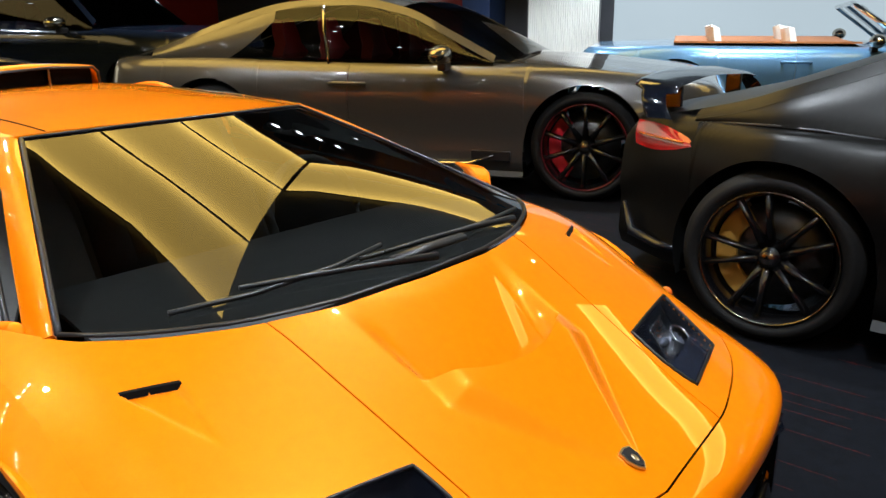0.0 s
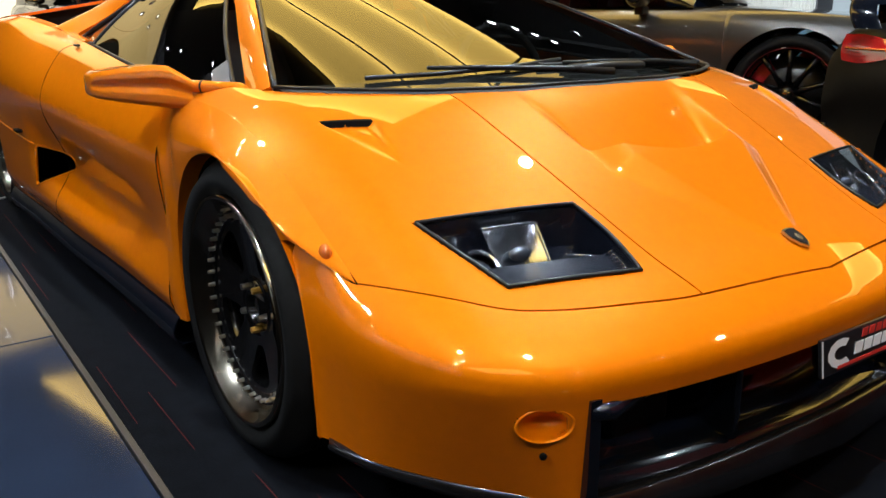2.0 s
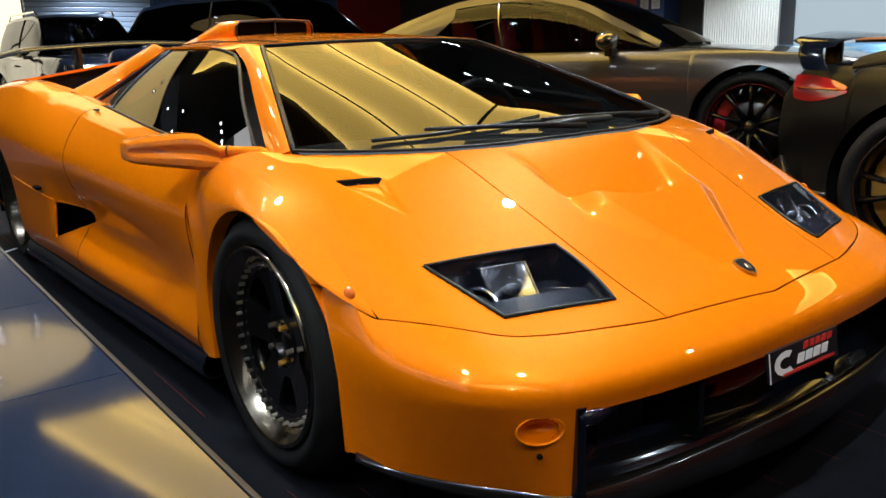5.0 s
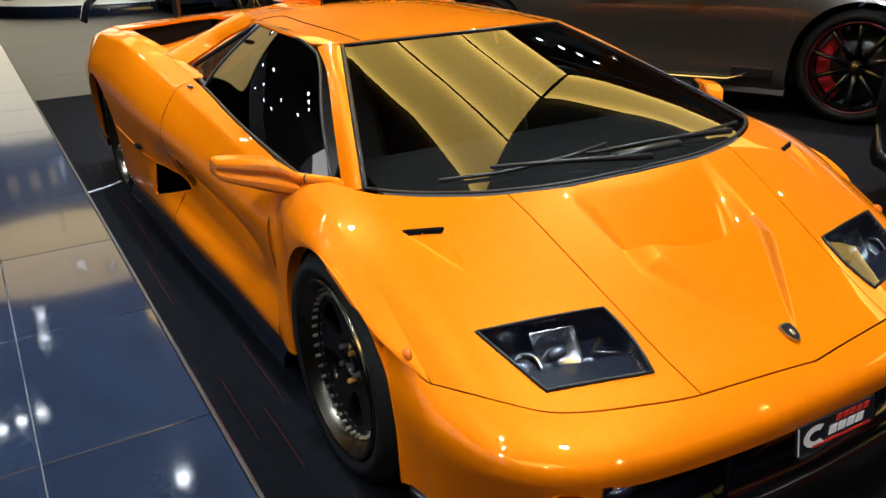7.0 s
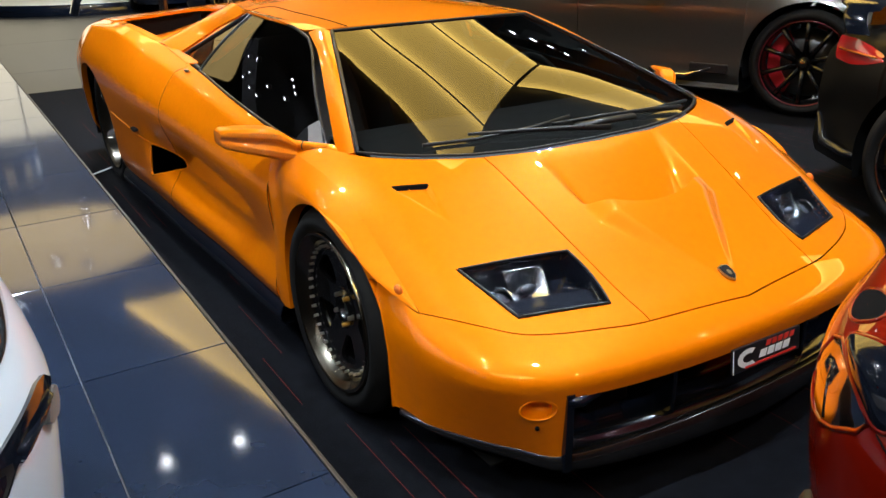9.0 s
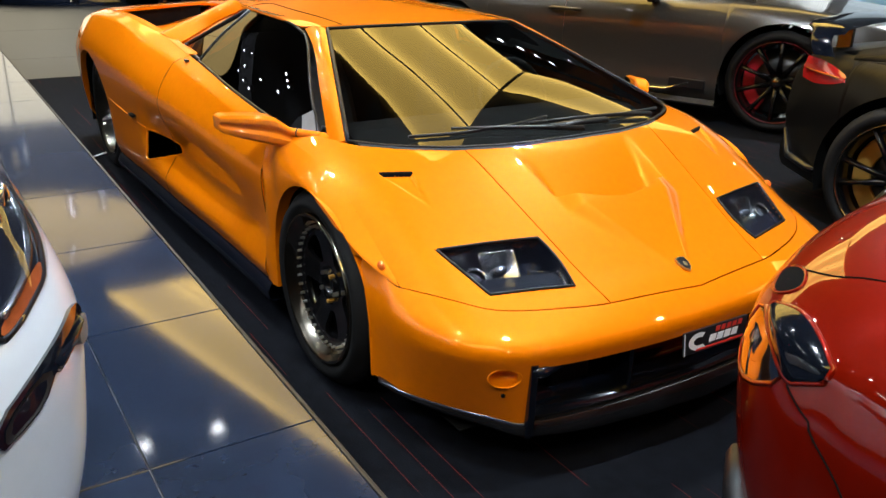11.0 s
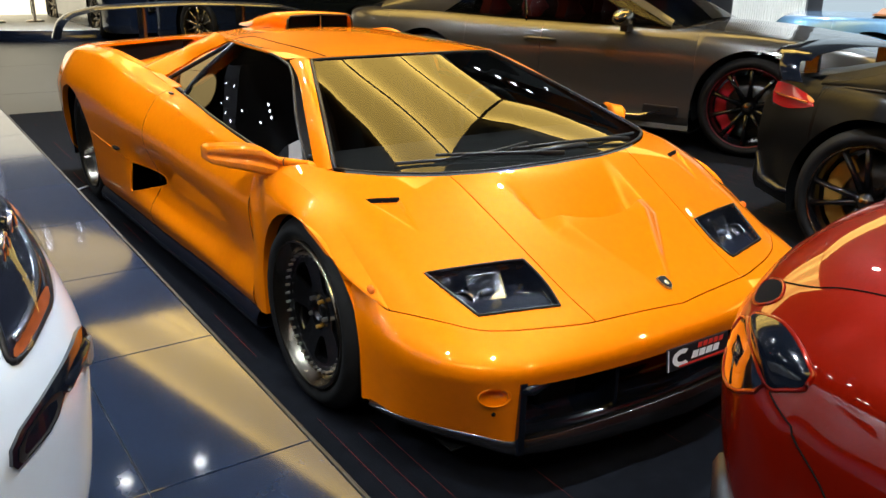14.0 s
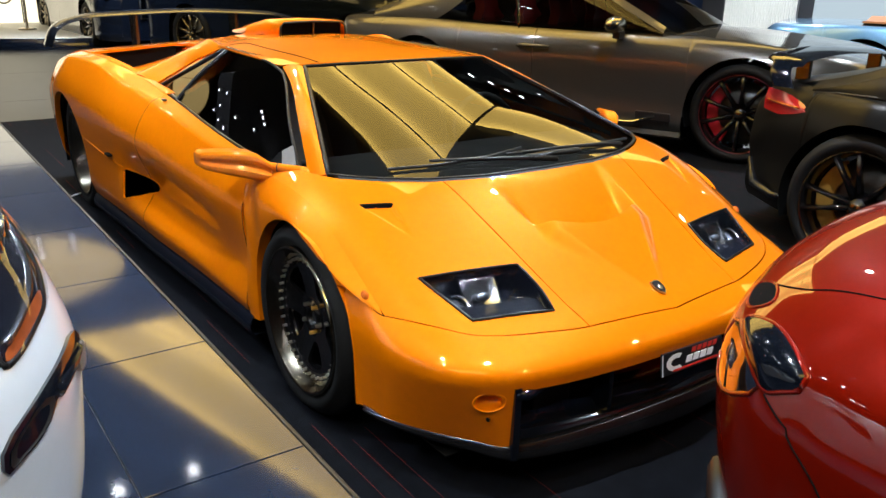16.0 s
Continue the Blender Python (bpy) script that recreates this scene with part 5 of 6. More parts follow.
for s in (-1, 1):
    wheel(car, (s * 0.845, 0.0, 0.311), FW, 0.311, 0.235, s, "split")
    wheel(car, (s * 0.885, 2.76, 0.329), RW, 0.329, 0.33, s, "split")

# ---------------------------------------------------------------- other cars


def other_car(name, m, label, paint, L, wheelbase, W, front, belt_z, roof_pts, hood_z, tail_z, style, r_tyre, r_rim, seat=None, open_top=False, glassmat=None, cover=None, nose_n=3.0, glass_end=None, tail_k=0.24, tail_n=None, tail_len=0.55, rail=0.64):
    """A car in its own frame: nose towards -y, front axle at y = 0. front is the front overhang; roof_pts are (y, z) from the screen base over the roof to the tail."""
    top = empty(name, m, label, "car")
    y0, y1 = -front, L - front
    hw = W / 2

    def plan_w(y):
        a = np.clip((y0 + 0.55 - y) / 0.55, 0, 1)
        b = np.clip((y - (y1 - tail_len)) / tail_len, 0, 1)
        return hw * (1 - 0.30 * a**nose_n - tail_k * b**(tail_n or nose_n))

    nose = spl((y0, hood_z * 0.80), (y0 + 0.12, hood_z * 0.93), (y0 + 0.45, hood_z), (roof_pts[0][0], belt_z), (roof_pts[-1][0], tail_z), (y1 - 0.12, tail_z - 0.02), (y1, tail_z - 0.13))
    sh_z = spl((y0, hood_z * 0.72), (0.0, hood_z - 0.02), (roof_pts[0][0], belt_z - 0.035), (wheelbase * 0.72, belt_z - 0.05), (wheelbase, belt_z + 0.0), (y1 - 0.2, tail_z - 0.06), (y1, tail_z - 0.20))

    def bulge(y):
        return 0.020 * math.exp(-((y / 0.42) ** 2)) + 0.035 * math.exp(-(((y - wheelbase) / 0.50) ** 2))

    def section(y, n=30, low=None):
        w, zs, zt = float(plan_w(y)), float(sh_z(y)), float(nose(y))
        b = bulge(y)
        us = [0.0, w * 0.55, w * 0.86, w * 0.955 + b * 0.3, w - 0.005 + b, w - 0.025 + b * 0.5, w - 0.015, w - 0.06]
        zz = [zt, zt - 0.006, zt - 0.02 + 0.25 * b, zs - 0.03, zs - 0.20, 0.40, 0.24, 0.16]
        us, zz = np.array(us), np.array(zz)
        zz[4] = max(zz[4], 0.47)
        s = np.r_[0, np.cumsum(np.hypot(np.diff(us), np.diff(zz)))]
        s /= s[-1]
        fu, fz = spl(*zip(s, us)), spl(*zip(s, zz))
        end = 1.0
        if low is not None:
            q = np.linspace(0.3, 1, 200)
            end = float(np.interp(-low, -fz(q), q))
        v = np.linspace(0, end, n)
        return [(float(fu(a)), y, float(fz(a))) for a in v]

    ra = r_tyre + 0.045

    def low(cy):
        return lambda y: r_tyre + ra * math.sqrt(max(0.0, 1 - ((y - cy) / ra) ** 2))

    def panel(nm, a, b, n, lw=None, lab=""):
        both(nm, [section(y, 30, None if lw is None else lw(y)) for y in np.linspace(a, b, n)], paint, top, lab, solid=0.006, inside=(0, wheelbase / 2, 0.3))

    panel("front_bumper", y0, -ra - 0.001, 16)
    panel("front_wing", -ra, ra, 33, low(0.0), "front wing and bonnet half")
    dm = wheelbase * 0.60
    panel("door", ra + 0.001, dm, 40, None, "door and lower flank")
    panel("rear_quarter", dm + 0.004, wheelbase - ra - 0.001, 24)
    panel("rear_wing", wheelbase - ra, wheelbase + ra, 33, low(wheelbase))
    panel("rear_bumper", wheelbase + ra + 0.001, y1, 12)
    for nm, y, d in (("nose_panel", y0, -0.02), ("tail_panel", y1, 0.02)):
        sec = section(y, 24)
        both(nm, [sec, [(u * 0.5, y + d, z) for u, _, z in sec], [(0, y + d, z) for u, _, z in sec]], paint, top, solid=0.0, inside=(0, wheelbase / 2, 0.3))
    for cy in (0.0, wheelbase):
        both("arch_liner", [[(u, cy - ra * math.cos(a) * 1.0, r_tyre + ra * math.sin(a)) for u in (hw - 0.05, hw - 0.42)] for a in np.linspace(-0.35, math.pi + 0.35, 24)], DARK, top, "black wheel-arch liner", solid=0.0, inside=(0, cy, 9))
    both("sill", [[(u, y, z) for u, z in ((hw - 0.05, 0.20), (hw - 0.02, 0.15), (hw - 0.10, 0.12), (0.2, 0.12))] for y in np.linspace(ra, wheelbase - ra, 6)], BLACK, top, "black sill", solid=0.004)
    for s in (-1, 1):
        wheel(top, (s * (hw - 0.035), 0, r_tyre), r_rim, r_tyre, 0.25, s, style)
        wheel(top, (s * (hw - 0.025), wheelbase, r_tyre), r_rim, r_tyre, 0.27, s, style)
    rz = spl(*roof_pts)
    ya, yb = roof_pts[0][0], roof_pts[-1][0]
    zmax = max(z for _, z in roof_pts)
    roof_y = [y for y, z in roof_pts if z > zmax - 0.07]
    r0, r1 = min(roof_y), max(roof_y)
    gm = glassmat or SIDEGLASS

    def rail_u(y):
        k = (float(rz(y)) - belt_z) / (zmax - belt_z)
        return float(plan_w(y)) * lerp(0.86, rail, np.clip(k, 0, 1) ** 0.8)

    if not open_top:
        def cap(t, y):
            return (rail_u(y) * t, y, float(rz(y)) - 0.035 * abs(t) ** 2.5)
        sc1 = sheet("windscreen", [[cap(t, y) for t in np.linspace(-1, 1, 15)] for y in np.linspace(ya, r0, 12)], gm, top, "dark windscreen", solid=0.0)
        sheet("roof", [[cap(t, y) for t in np.linspace(-1, 1, 15)] for y in np.linspace(r0, r1, 14)], paint, top, "roof panel", solid=0.01)
        sheet("rear_window", [[cap(t, y) for t in np.linspace(-1, 1, 15)] for y in np.linspace(r1, yb, 14)], gm if cover is None else paint, top, "rear screen", solid=0.0)

        def sg(y, f, d=0.0):
            b = np.array((float(plan_w(y)) * 0.90, y, float(sh_z(y)) - 0.012))
            t = np.array((rail_u(y), y, float(rz(y)) - 0.035))
            p = lerp(b, t, f)
            p[0] += 0.03 * math.sin(math.pi * f) + d
            return p
        glen = np.linspace(ya + 0.10, yb - 0.15, 30)
        tops = [min(1.0, max(0.0, 1 - 0.055 / max(0.06, float(rz(y)) - float(sh_z(y))))) for y in glen]
        ge = glass_end or yb
        side = [(y, tt) for y, tt in zip(glen, tops) if y <= ge]
        rest = [(y, tt) for y, tt in zip(glen, tops) if y >= side[-1][0] - 1e-6]
        both("side_window", [[sg(y, lerp(0.02, tt if i < len(side) - 4 or len(rest) < 3 else tt * (len(side) - i) / 5, f)) for f in np.linspace(0, 1, 7)] for i, (y, tt) in enumerate(side)], gm, top, "dark side glass", solid=0.0)
        if len(rest) > 2:
            more = side[-5:-1] + rest
            both("rear_pillar", [[sg(y, lerp(0.0 if i >= 4 else tt * (4 - i) / 5 + 0.01, 1.0, f), 0.003) for f in np.linspace(0, 1, 7)] for i, (y, tt) in enumerate(more)], paint, top, "body-colour rear pillar", solid=0.01)
        both("window_frame", [[sg(y, lerp(tt, 1.0, f), 0.004) for f in np.linspace(0, 1, 4)] for y, tt in zip(glen, tops)], paint, top, "body-colour frame round the windows", solid=0.01)
        for s in (-1, 1):
            yp = wheelbase * 0.66
            tube("window_divider", [sg(yp + 0.10 * f, f, 0.003) * (s, 1, 1) for f in np.linspace(0, tops[15], 6)], 0.014, BLACK if style != "red" else STEEL, top, n=6)
            tube("belt_trim", [sg(y, 0.0, 0.004) * (s, 1, 1) for y in np.linspace(ya + 0.1, yb - 0.15, 12)], 0.008, CHROME if style == "plain" else BLACK, top, n=6)
    else:
        tube("screen_frame", [(-hw * 0.80, ya + 0.05, belt_z), (-hw * 0.66, ya + 0.55, belt_z + 0.36), (0, ya + 0.50, belt_z + 0.40), (hw * 0.66, ya + 0.55, belt_z + 0.36), (hw * 0.80, ya + 0.05, belt_z)], 0.025, CHROME, top, "bright windscreen frame")
        sheet("windscreen", [[(hw * lerp(0.80, 0.64, v) * t, lerp(ya, ya + 0.52, v), lerp(belt_z, belt_z + 0.38, v)) for t in np.linspace(-1, 1, 9)] for v in np.linspace(0, 1, 6)], SIDEGLASS, top, solid=0.0)
        sheet("cabin_trim", [[(hw * 0.80 * t, y, belt_z + 0.012 + 0.02 * t * t) for t in np.linspace(-1, 1, 9)] for y in np.linspace(ya + 0.5, yb, 8)], TANLEATHER, top, "tan leather cabin trim", solid=0.02)
    if seat is not None:
        for s in (-1, 1):
            for yy in (wheelbase * 0.56, wheelbase * 0.82):
                rows = []
                zb = belt_z - 0.45 if not open_top else belt_z - 0.56
                for t in np.linspace(0, 1, 9):
                    w = 0.24 * (1 if t < 0.72 else (0.55 if t < 0.97 else 0.35))
                    rows.append([(s * hw * 0.42 + w * f, yy + 0.16 * t - 0.05 * f * f, zb + 0.72 * t) for f in np.linspace(-1, 1, 9)])
                sheet("seat", rows, seat, top, "leather seat with headrest", solid=0.08, inside=(s * hw * 0.42, yy + 2, zb))
    mz = belt_z + 0.05
    for s in (-1, 1):
        bm = bmesh.new()
        bmesh.ops.create_uvsphere(bm, u_segments=20, v_segments=12, radius=1)
        bm.transform(Matrix.Translation((s * (hw + 0.09), ya + 0.42, mz)) @ Matrix.Diagonal((0.15, 0.075, 0.066, 1)))
        mr = part("door_mirror", bm, STEEL if style in ("plain", "red") else paint, top, "door mirror")
        boxed("mirror_stalk", (s * (hw - 0.02) - 0.07, s * (hw - 0.02) + 0.07, ya + 0.40, ya + 0.46, mz - 0.11, mz - 0.055), BLACK, mr, bevel=0.01)
        hx = float(plan_w(wheelbase * 0.62)) + 0.004
        tube("door_handle", [(s * (hx - 0.012), wheelbase * 0.55, belt_z - 0.165), (s * (hx + 0.018), wheelbase * 0.57, belt_z - 0.16), (s * (hx + 0.018), wheelbase * 0.63, belt_z - 0.16), (s * (hx - 0.012), wheelbase * 0.65, belt_z - 0.165)], 0.014, paint, top, "door handle", n=8)
    return top


grey = other_car("coupe", Matrix.Translation((3.48, 1.545, 0)) @ pose(0, 0, 0, 0, 0, 23.5) @ Matrix.Translation((0.945, 0, 0)), "dark grey metallic coupe with red leather seats and black wheels", GREY, 4.85, 2.85, 1.96, 0.92, 0.93,
                 ((0.55, 0.95), (0.95, 1.15), (1.35, 1.33), (1.75, 1.395), (2.25, 1.37), (2.75, 1.25), (3.30, 1.06), (3.55, 0.98)), 0.86, 0.95, "red", 0.372, 0.292, REDLEATHER, glassmat=COUPEGLASS, glass_end=2.78, rail=0.735)
satin = other_car("coupe", Matrix.Translation((1.83, -0.28, 0)) @ pose(0, 0, 0, 0, 0, 3) @ Matrix.Translation((0.945, -2.63, 0)), "matte black two-door sports coupe with a fixed rear wing", MATTE, 4.53, 2.63, 1.94, 1.05, 0.86,
                ((0.95, 0.90), (1.25, 1.12), (1.55, 1.24), (1.85, 1.265), (2.2, 1.19), (2.45, 1.10), (2.63, 1.035), (2.85, 0.955), (3.2, 0.865)), 0.80, 0.85, "satin", 0.345, 0.265, cover=True, glass_end=2.15, tail_k=0.50, tail_n=1.2, tail_len=0.85)
# wing, lamps and exhaust detail of the matte coupe
AW = 2.63
wl = path3((-0.665, AW + 0.60, 0.815), (-0.655, AW + 0.63, 0.865), (-0.60, AW + 0.66, 0.915), (-0.45, AW + 0.70, 0.948), (0.0, AW + 0.73, 0.965), (0.45, AW + 0.70, 0.948), (0.60, AW + 0.66, 0.915), (0.655, AW + 0.63, 0.865), (0.665, AW + 0.60, 0.815))
WS = []
for t in np.linspace(0, 1, 41):
    c = wl(t)
    tg = wl(min(1, t + 0.01)) - wl(max(0, t - 0.01))
    n3 = np.array([-tg[2], 0, tg[0]])
    n3 /= np.linalg.norm(n3)
    WS.append([c + np.array((0, dy, 0)) + n3 * dz for dy, dz in ((-0.11, -0.012), (-0.07, 0.004), (0.0, 0.012), (0.07, 0.022), (0.09, 0.018), (0.0, -0.002), (-0.11, -0.012))] if 0.12 < t < 0.88 else [c + 0.55 * np.array((0, dy, 0)) + 0.6 * n3 * dz for dy, dz in ((-0.11, -0.012), (-0.07, 0.004), (0.0, 0.012), (0.07, 0.022), (0.09, 0.018), (0.0, -0.002), (-0.11, -0.012))])
sheet("rear_spoiler", WS, GLOSSB, satin, "gloss black rear wing", solid=0.0, inside=(0, AW + 0.68, 0.9))
for s in (-1, 1):
    boxed("spoiler_strut", (s * 0.40 - 0.012, s * 0.40 + 0.012, AW + 0.60, AW + 0.68, 0.80, 0.945), GLOSSB, satin, "black wing strut", bevel=0.005)
    lampq = []
    lamp_lo, lamp_hi = spl((0, 0.722), (0.3, 0.692), (0.7, 0.672), (1, 0.680)), spl((0, 0.748), (0.35, 0.778), (0.7, 0.792), (1, 0.790))
    for a in np.linspace(0, 1, 7):
        row = []
        for f in np.linspace(0, 1, 11):
            y = AW + lerp(0.40, 0.74, f)
            w = 0.97 * (1 - 0.50 * ((y - 2.63) / 0.85) ** 1.2)
            row.append((s * (w * 0.99 + 0.012 - 0.02 * a), y + 0.01 * math.sin(math.pi * a), float(lerp(lamp_lo(f), lamp_hi(f), a))))
        lampq.append(row)
    tl = sheet("tail_lamp", lampq, REDLENS, satin, "red wrap-round tail lamp lens", solid=0.012, inside=(0, AW - 0.5, 0.7))
    tube("lamp_strip", [np.array(p) + (s * 0.003, 0.002, 0) for p in lampq[3][1:-1]], 0.006, AMBER, tl, "orange light strip", n=6)
    tube("bumper_fin", [(s * 0.74, AW + 0.42, 0.26), (s * 0.69, AW + 0.55, 0.25), (s * 0.60, AW + 0.72, 0.27), (s * 0.57, AW + 0.78, 0.40)], [0.012, 0.02, 0.024, 0.012], CARBON, satin, "gloss black bumper fin", n=8)

# chrome side blade of the grey coupe
for s in (-1, 1):
    tube("side_blade", [(s * 0.985, 0.62, 0.30), (s * 0.99, 0.80, 0.235), (s * 0.985, 1.4, 0.215), (s * 0.98, 2.25, 0.225)], [0.006, 0.014, 0.016, 0.010], CHROME, grey, "bright sill blade", n=8)
    boxed("wing_vent", (s * 0.975 - 0.012, s * 0.975 + 0.012, 0.50, 0.78, 0.26, 0.33), BLACK, grey, "black wing vent", bevel=0.006)

blue = other_car("convertible", Matrix.Translation((8.88, 0.31, 0)) @ pose(0, 0, 0, 0, 0, 25), "light blue open convertible with tan trim and white seats", BLUE, 4.85, 2.85, 1.95, 0.95, 0.90,
                 ((0.6, 0.92), (1.0, 1.1), (1.3, 1.2), (2.9, 0.95)), 0.86, 0.90, "plain", 0.36, 0.28, WHITELEATHER, open_top=True)
SUVROOF = ((0.45, 1.12), (0.85, 1.45), (1.15, 1.68), (1.6, 1.74), (2.6, 1.74), (3.3, 1.68), (3.55, 1.40), (3.65, 1.15))
suv = other_car("suv", Matrix.Translation((4.25, 7.55, 0)) @ pose(0, 0, 0, 0, 0, 25), "dark navy luxury suv with glossy reflections", NAVY, 4.9, 2.95, 1.98, 0.90, 1.10, SUVROOF, 1.06, 1.12, "plain", 0.38, 0.28, REDLEATHER, nose_n=5)
suv2 = other_car("suv", Matrix.Translation((2.2, 12.3, 0)) @ pose(0, 0, 0, 0, 0, 3), "dark blue suv with roof rails near a shutter", NAVY, 4.4, 2.75, 1.92, 0.88, 1.06, SUVROOF, 1.02, 1.10, "plain", 0.37, 0.27, DASH, nose_n=5)
for s in (-1, 1):
    tube("roof_rail", [(s * 0.62, 1.2, 1.68), (s * 0.63, 1.3, 1.76), (s * 0.63, 2.9, 1.77), (s * 0.62, 3.1, 1.68)], 0.018, CHROME, suv2, "bright roof rail", n=8)
    for o in (suv, suv2):
        boxed("headlamp", (s * 0.72 - 0.14, s * 0.72 + 0.14, -0.80, -0.70, 0.76, 0.90), LAMPGLASS, o, "clear headlamp", bevel=0.03)
for o in (suv, suv2):
    boxed("grille", (-0.38, 0.38, -0.92, -0.86, 0.48, 0.86), CHROME, o, "bright front grille", bevel=0.03)


# ---------------------------------------------------------------- cars at the edge of view: red and white
def shell(levels, mid, length, nose_first):
    """A car's half body as plan curves at rising heights: levels give (z, end, flank, radius).
    s 0..1 runs round one front corner; one run ends at the middle line, the other goes along the flank."""
    fe, ff, fr = spl(*[(z, e) for z, e, f, r in levels]), spl(*[(z, f) for z, e, f, r in levels]), spl(*[(z, r) for z, e, f, r in levels])

    def at(s, z):
        e, f, r = float(fe(z)), float(ff(z)), float(fr(z))
        if nose_first:
            e = min(e, mid - 0.01 - r)
        if s < 0.35:
            k = s / 0.35
            return (lerp(mid, e + r, k) if nose_first else e + r + (length - e - r) * (1 - k) ** 1.14, f)
        if s < 0.65:
            a = math.pi / 2 * (s - 0.35) / 0.30
            return (e + r - r * math.sin(a), f - r + r * math.cos(a))
        k = (s - 0.65) / 0.35
        return (e - 0.05 * math.sin(k * math.pi / 2), f - r - length * k**2.1 if nose_first else lerp(f - r, mid, k))
    return at


def half_body(at, mid, zs, paint, top, label, heart):
    """Both halves of a bodyshell with its closed top."""
    P = np.array([[(*at(s, z), z) for z in zs] for s in ss])
    ring = P[:, -1]
    cap = np.array([[lerp(p, np.array((mid, p[1], p[2] + 0.015)), f ** 0.8) for f in np.linspace(0, 1, 6)] for p in ring])
    for sign in (1, -1):
        q, c = P.copy(), cap.copy()
        if sign < 0:
            q[..., 0], c[..., 0] = 2 * mid - q[..., 0], 2 * mid - c[..., 0]
        sheet("body", q, paint, top, label, solid=0.008, inside=(mid, heart[1], heart[2]))
        sheet("upper_deck", c, paint, top, solid=0.006, inside=(mid, heart[1], 0.0))


def cabin(top, paint, mid, ys, zs_, w0, w1):
    """Glasshouse and roof of a car lying along y: ys and zs_ from the screen base over the roof to the tail."""
    rz = spl(*zip(ys, zs_))
    yy = np.linspace(ys[0], ys[-1], 24)
    zt = max(zs_)
    wid = lambda y: lerp(w0, w1, np.clip((float(rz(y)) - zs_[0]) / (zt - zs_[0]), 0, 1))
    sheet("glasshouse", [[(mid + wid(y) * t, y, float(rz(y)) - 0.05 * abs(t) ** 3) for t in np.linspace(-1, 1, 13)] for y in yy], mat_lens, top, "dark glossy glasshouse", solid=0.0, inside=(mid, float(np.mean(ys)), 0))
    for s in (-1, 1):
        sheet("side_glass", [[(mid + s * lerp(w0, wid(y), f), y, lerp(zs_[0] - 0.05, float(rz(y)) - 0.05, f)) for f in np.linspace(0, 1, 5)] for y in yy], mat_lens, top, "dark side glass", solid=0.0, inside=(mid, float(np.mean(ys)), 0.9))
    rr = [y for y in yy if float(rz(y)) > zt - 0.06]
    sheet("roof", [[(mid + 0.97 * wid(y) * t, y, float(rz(y)) + 0.006 - 0.05 * abs(t) ** 3) for t in np.linspace(-1, 1, 13)] for y in rr], paint, top, "painted roof panel", solid=0.006, inside=(mid, float(np.mean(ys)), 0))


red_at = shell(((0.14, -0.60, -1.40, 0.24), (0.30, -0.655, -1.33, 0.24), (0.50, -0.695, -1.29, 0.25), (0.64, -0.705, -1.27, 0.26), (0.74, -0.685, -1.262, 0.27), (0.82, -0.625, -1.268, 0.30), (0.88, -0.53, -1.29, 0.33), (0.925, -0.39, -1.335, 0.36), (0.955, -0.15, -1.41, 0.40), (0.975, 0.5, -1.62, 0.42), (0.985, 1.2, -1.9, 0.42)), 0.35, 4.1, True)
red = empty("sports_car", pose(0, 0, 0), "glossy candy red sports car with dark headlamps", "car")
ss = np.r_[np.linspace(0, 0.33, 14), np.linspace(0.35, 0.65, 30), np.linspace(0.68, 1, 14)]
zs = np.r_[np.linspace(0.14, 0.60, 16), np.linspace(0.62, 0.984, 44)]
half_body(red_at, 0.35, zs[zs < 0.973], RED, red, "candy red curved bodywork", (0.35, -3.0, 0.3))
cabin(red, RED, 0.35, (-2.5, -3.1, -3.7, -4.4, -5.2)[::-1], (0.96, 1.15, 1.20, 1.12, 0.97)[::-1], 0.82, 0.56)


def rounded(outline, n=2):
    """A closed outline with its corners cut softer, n times."""
    p = np.array(outline, float)
    for _ in range(n):
        q = np.roll(p, -1, axis=0)
        p = np.stack([0.75 * p + 0.25 * q, 0.25 * p + 0.75 * q], 1).reshape(-1, 2)
    return p


def inlay(name, at, outline, d, mt, parent, label="", dome=0.0, heart=(1.5, -2.4, 0.3), solid=0.0, n=2):
    """A piece of any outline, in (s, z), laid on a shell and raised by d, with a domed or hollow middle."""
    o = rounded(outline, n)
    c = o.mean(0)
    rings = []
    for f in np.linspace(0.02, 1, 9):
        row = []
        for p in np.vstack([o, o[:1]]):
            sz = c + f * (p - c)
            q = np.array((*at(sz[0], sz[1]), sz[1]))
            ds, dz = np.array((*at(sz[0] + 0.004, sz[1]), sz[1])) - q, np.array((*at(sz[0], sz[1] + 0.004), sz[1] + 0.004)) - q
            nn = np.cross(ds, dz)
            nn /= np.linalg.norm(nn) + 1e-9
            if nn @ (q - np.array(heart)) < 0:
                nn = -nn
            row.append(q + nn * (d + dome * (1 - f**2.5)))
        rings.append(row)
    return sheet(name, rings, mt, parent, label, solid=solid, inside=heart)


def outline_tube(name, at, outline, r, mt, parent, label="", n=2, out=(0.0, 0.0)):
    o = rounded(outline, n)
    return tube(name, [(at(a, z)[0] + out[0], at(a, z)[1] + out[1], z) for a, z in np.vstack([o, o[:1]])], r, mt, parent, label, n=8)


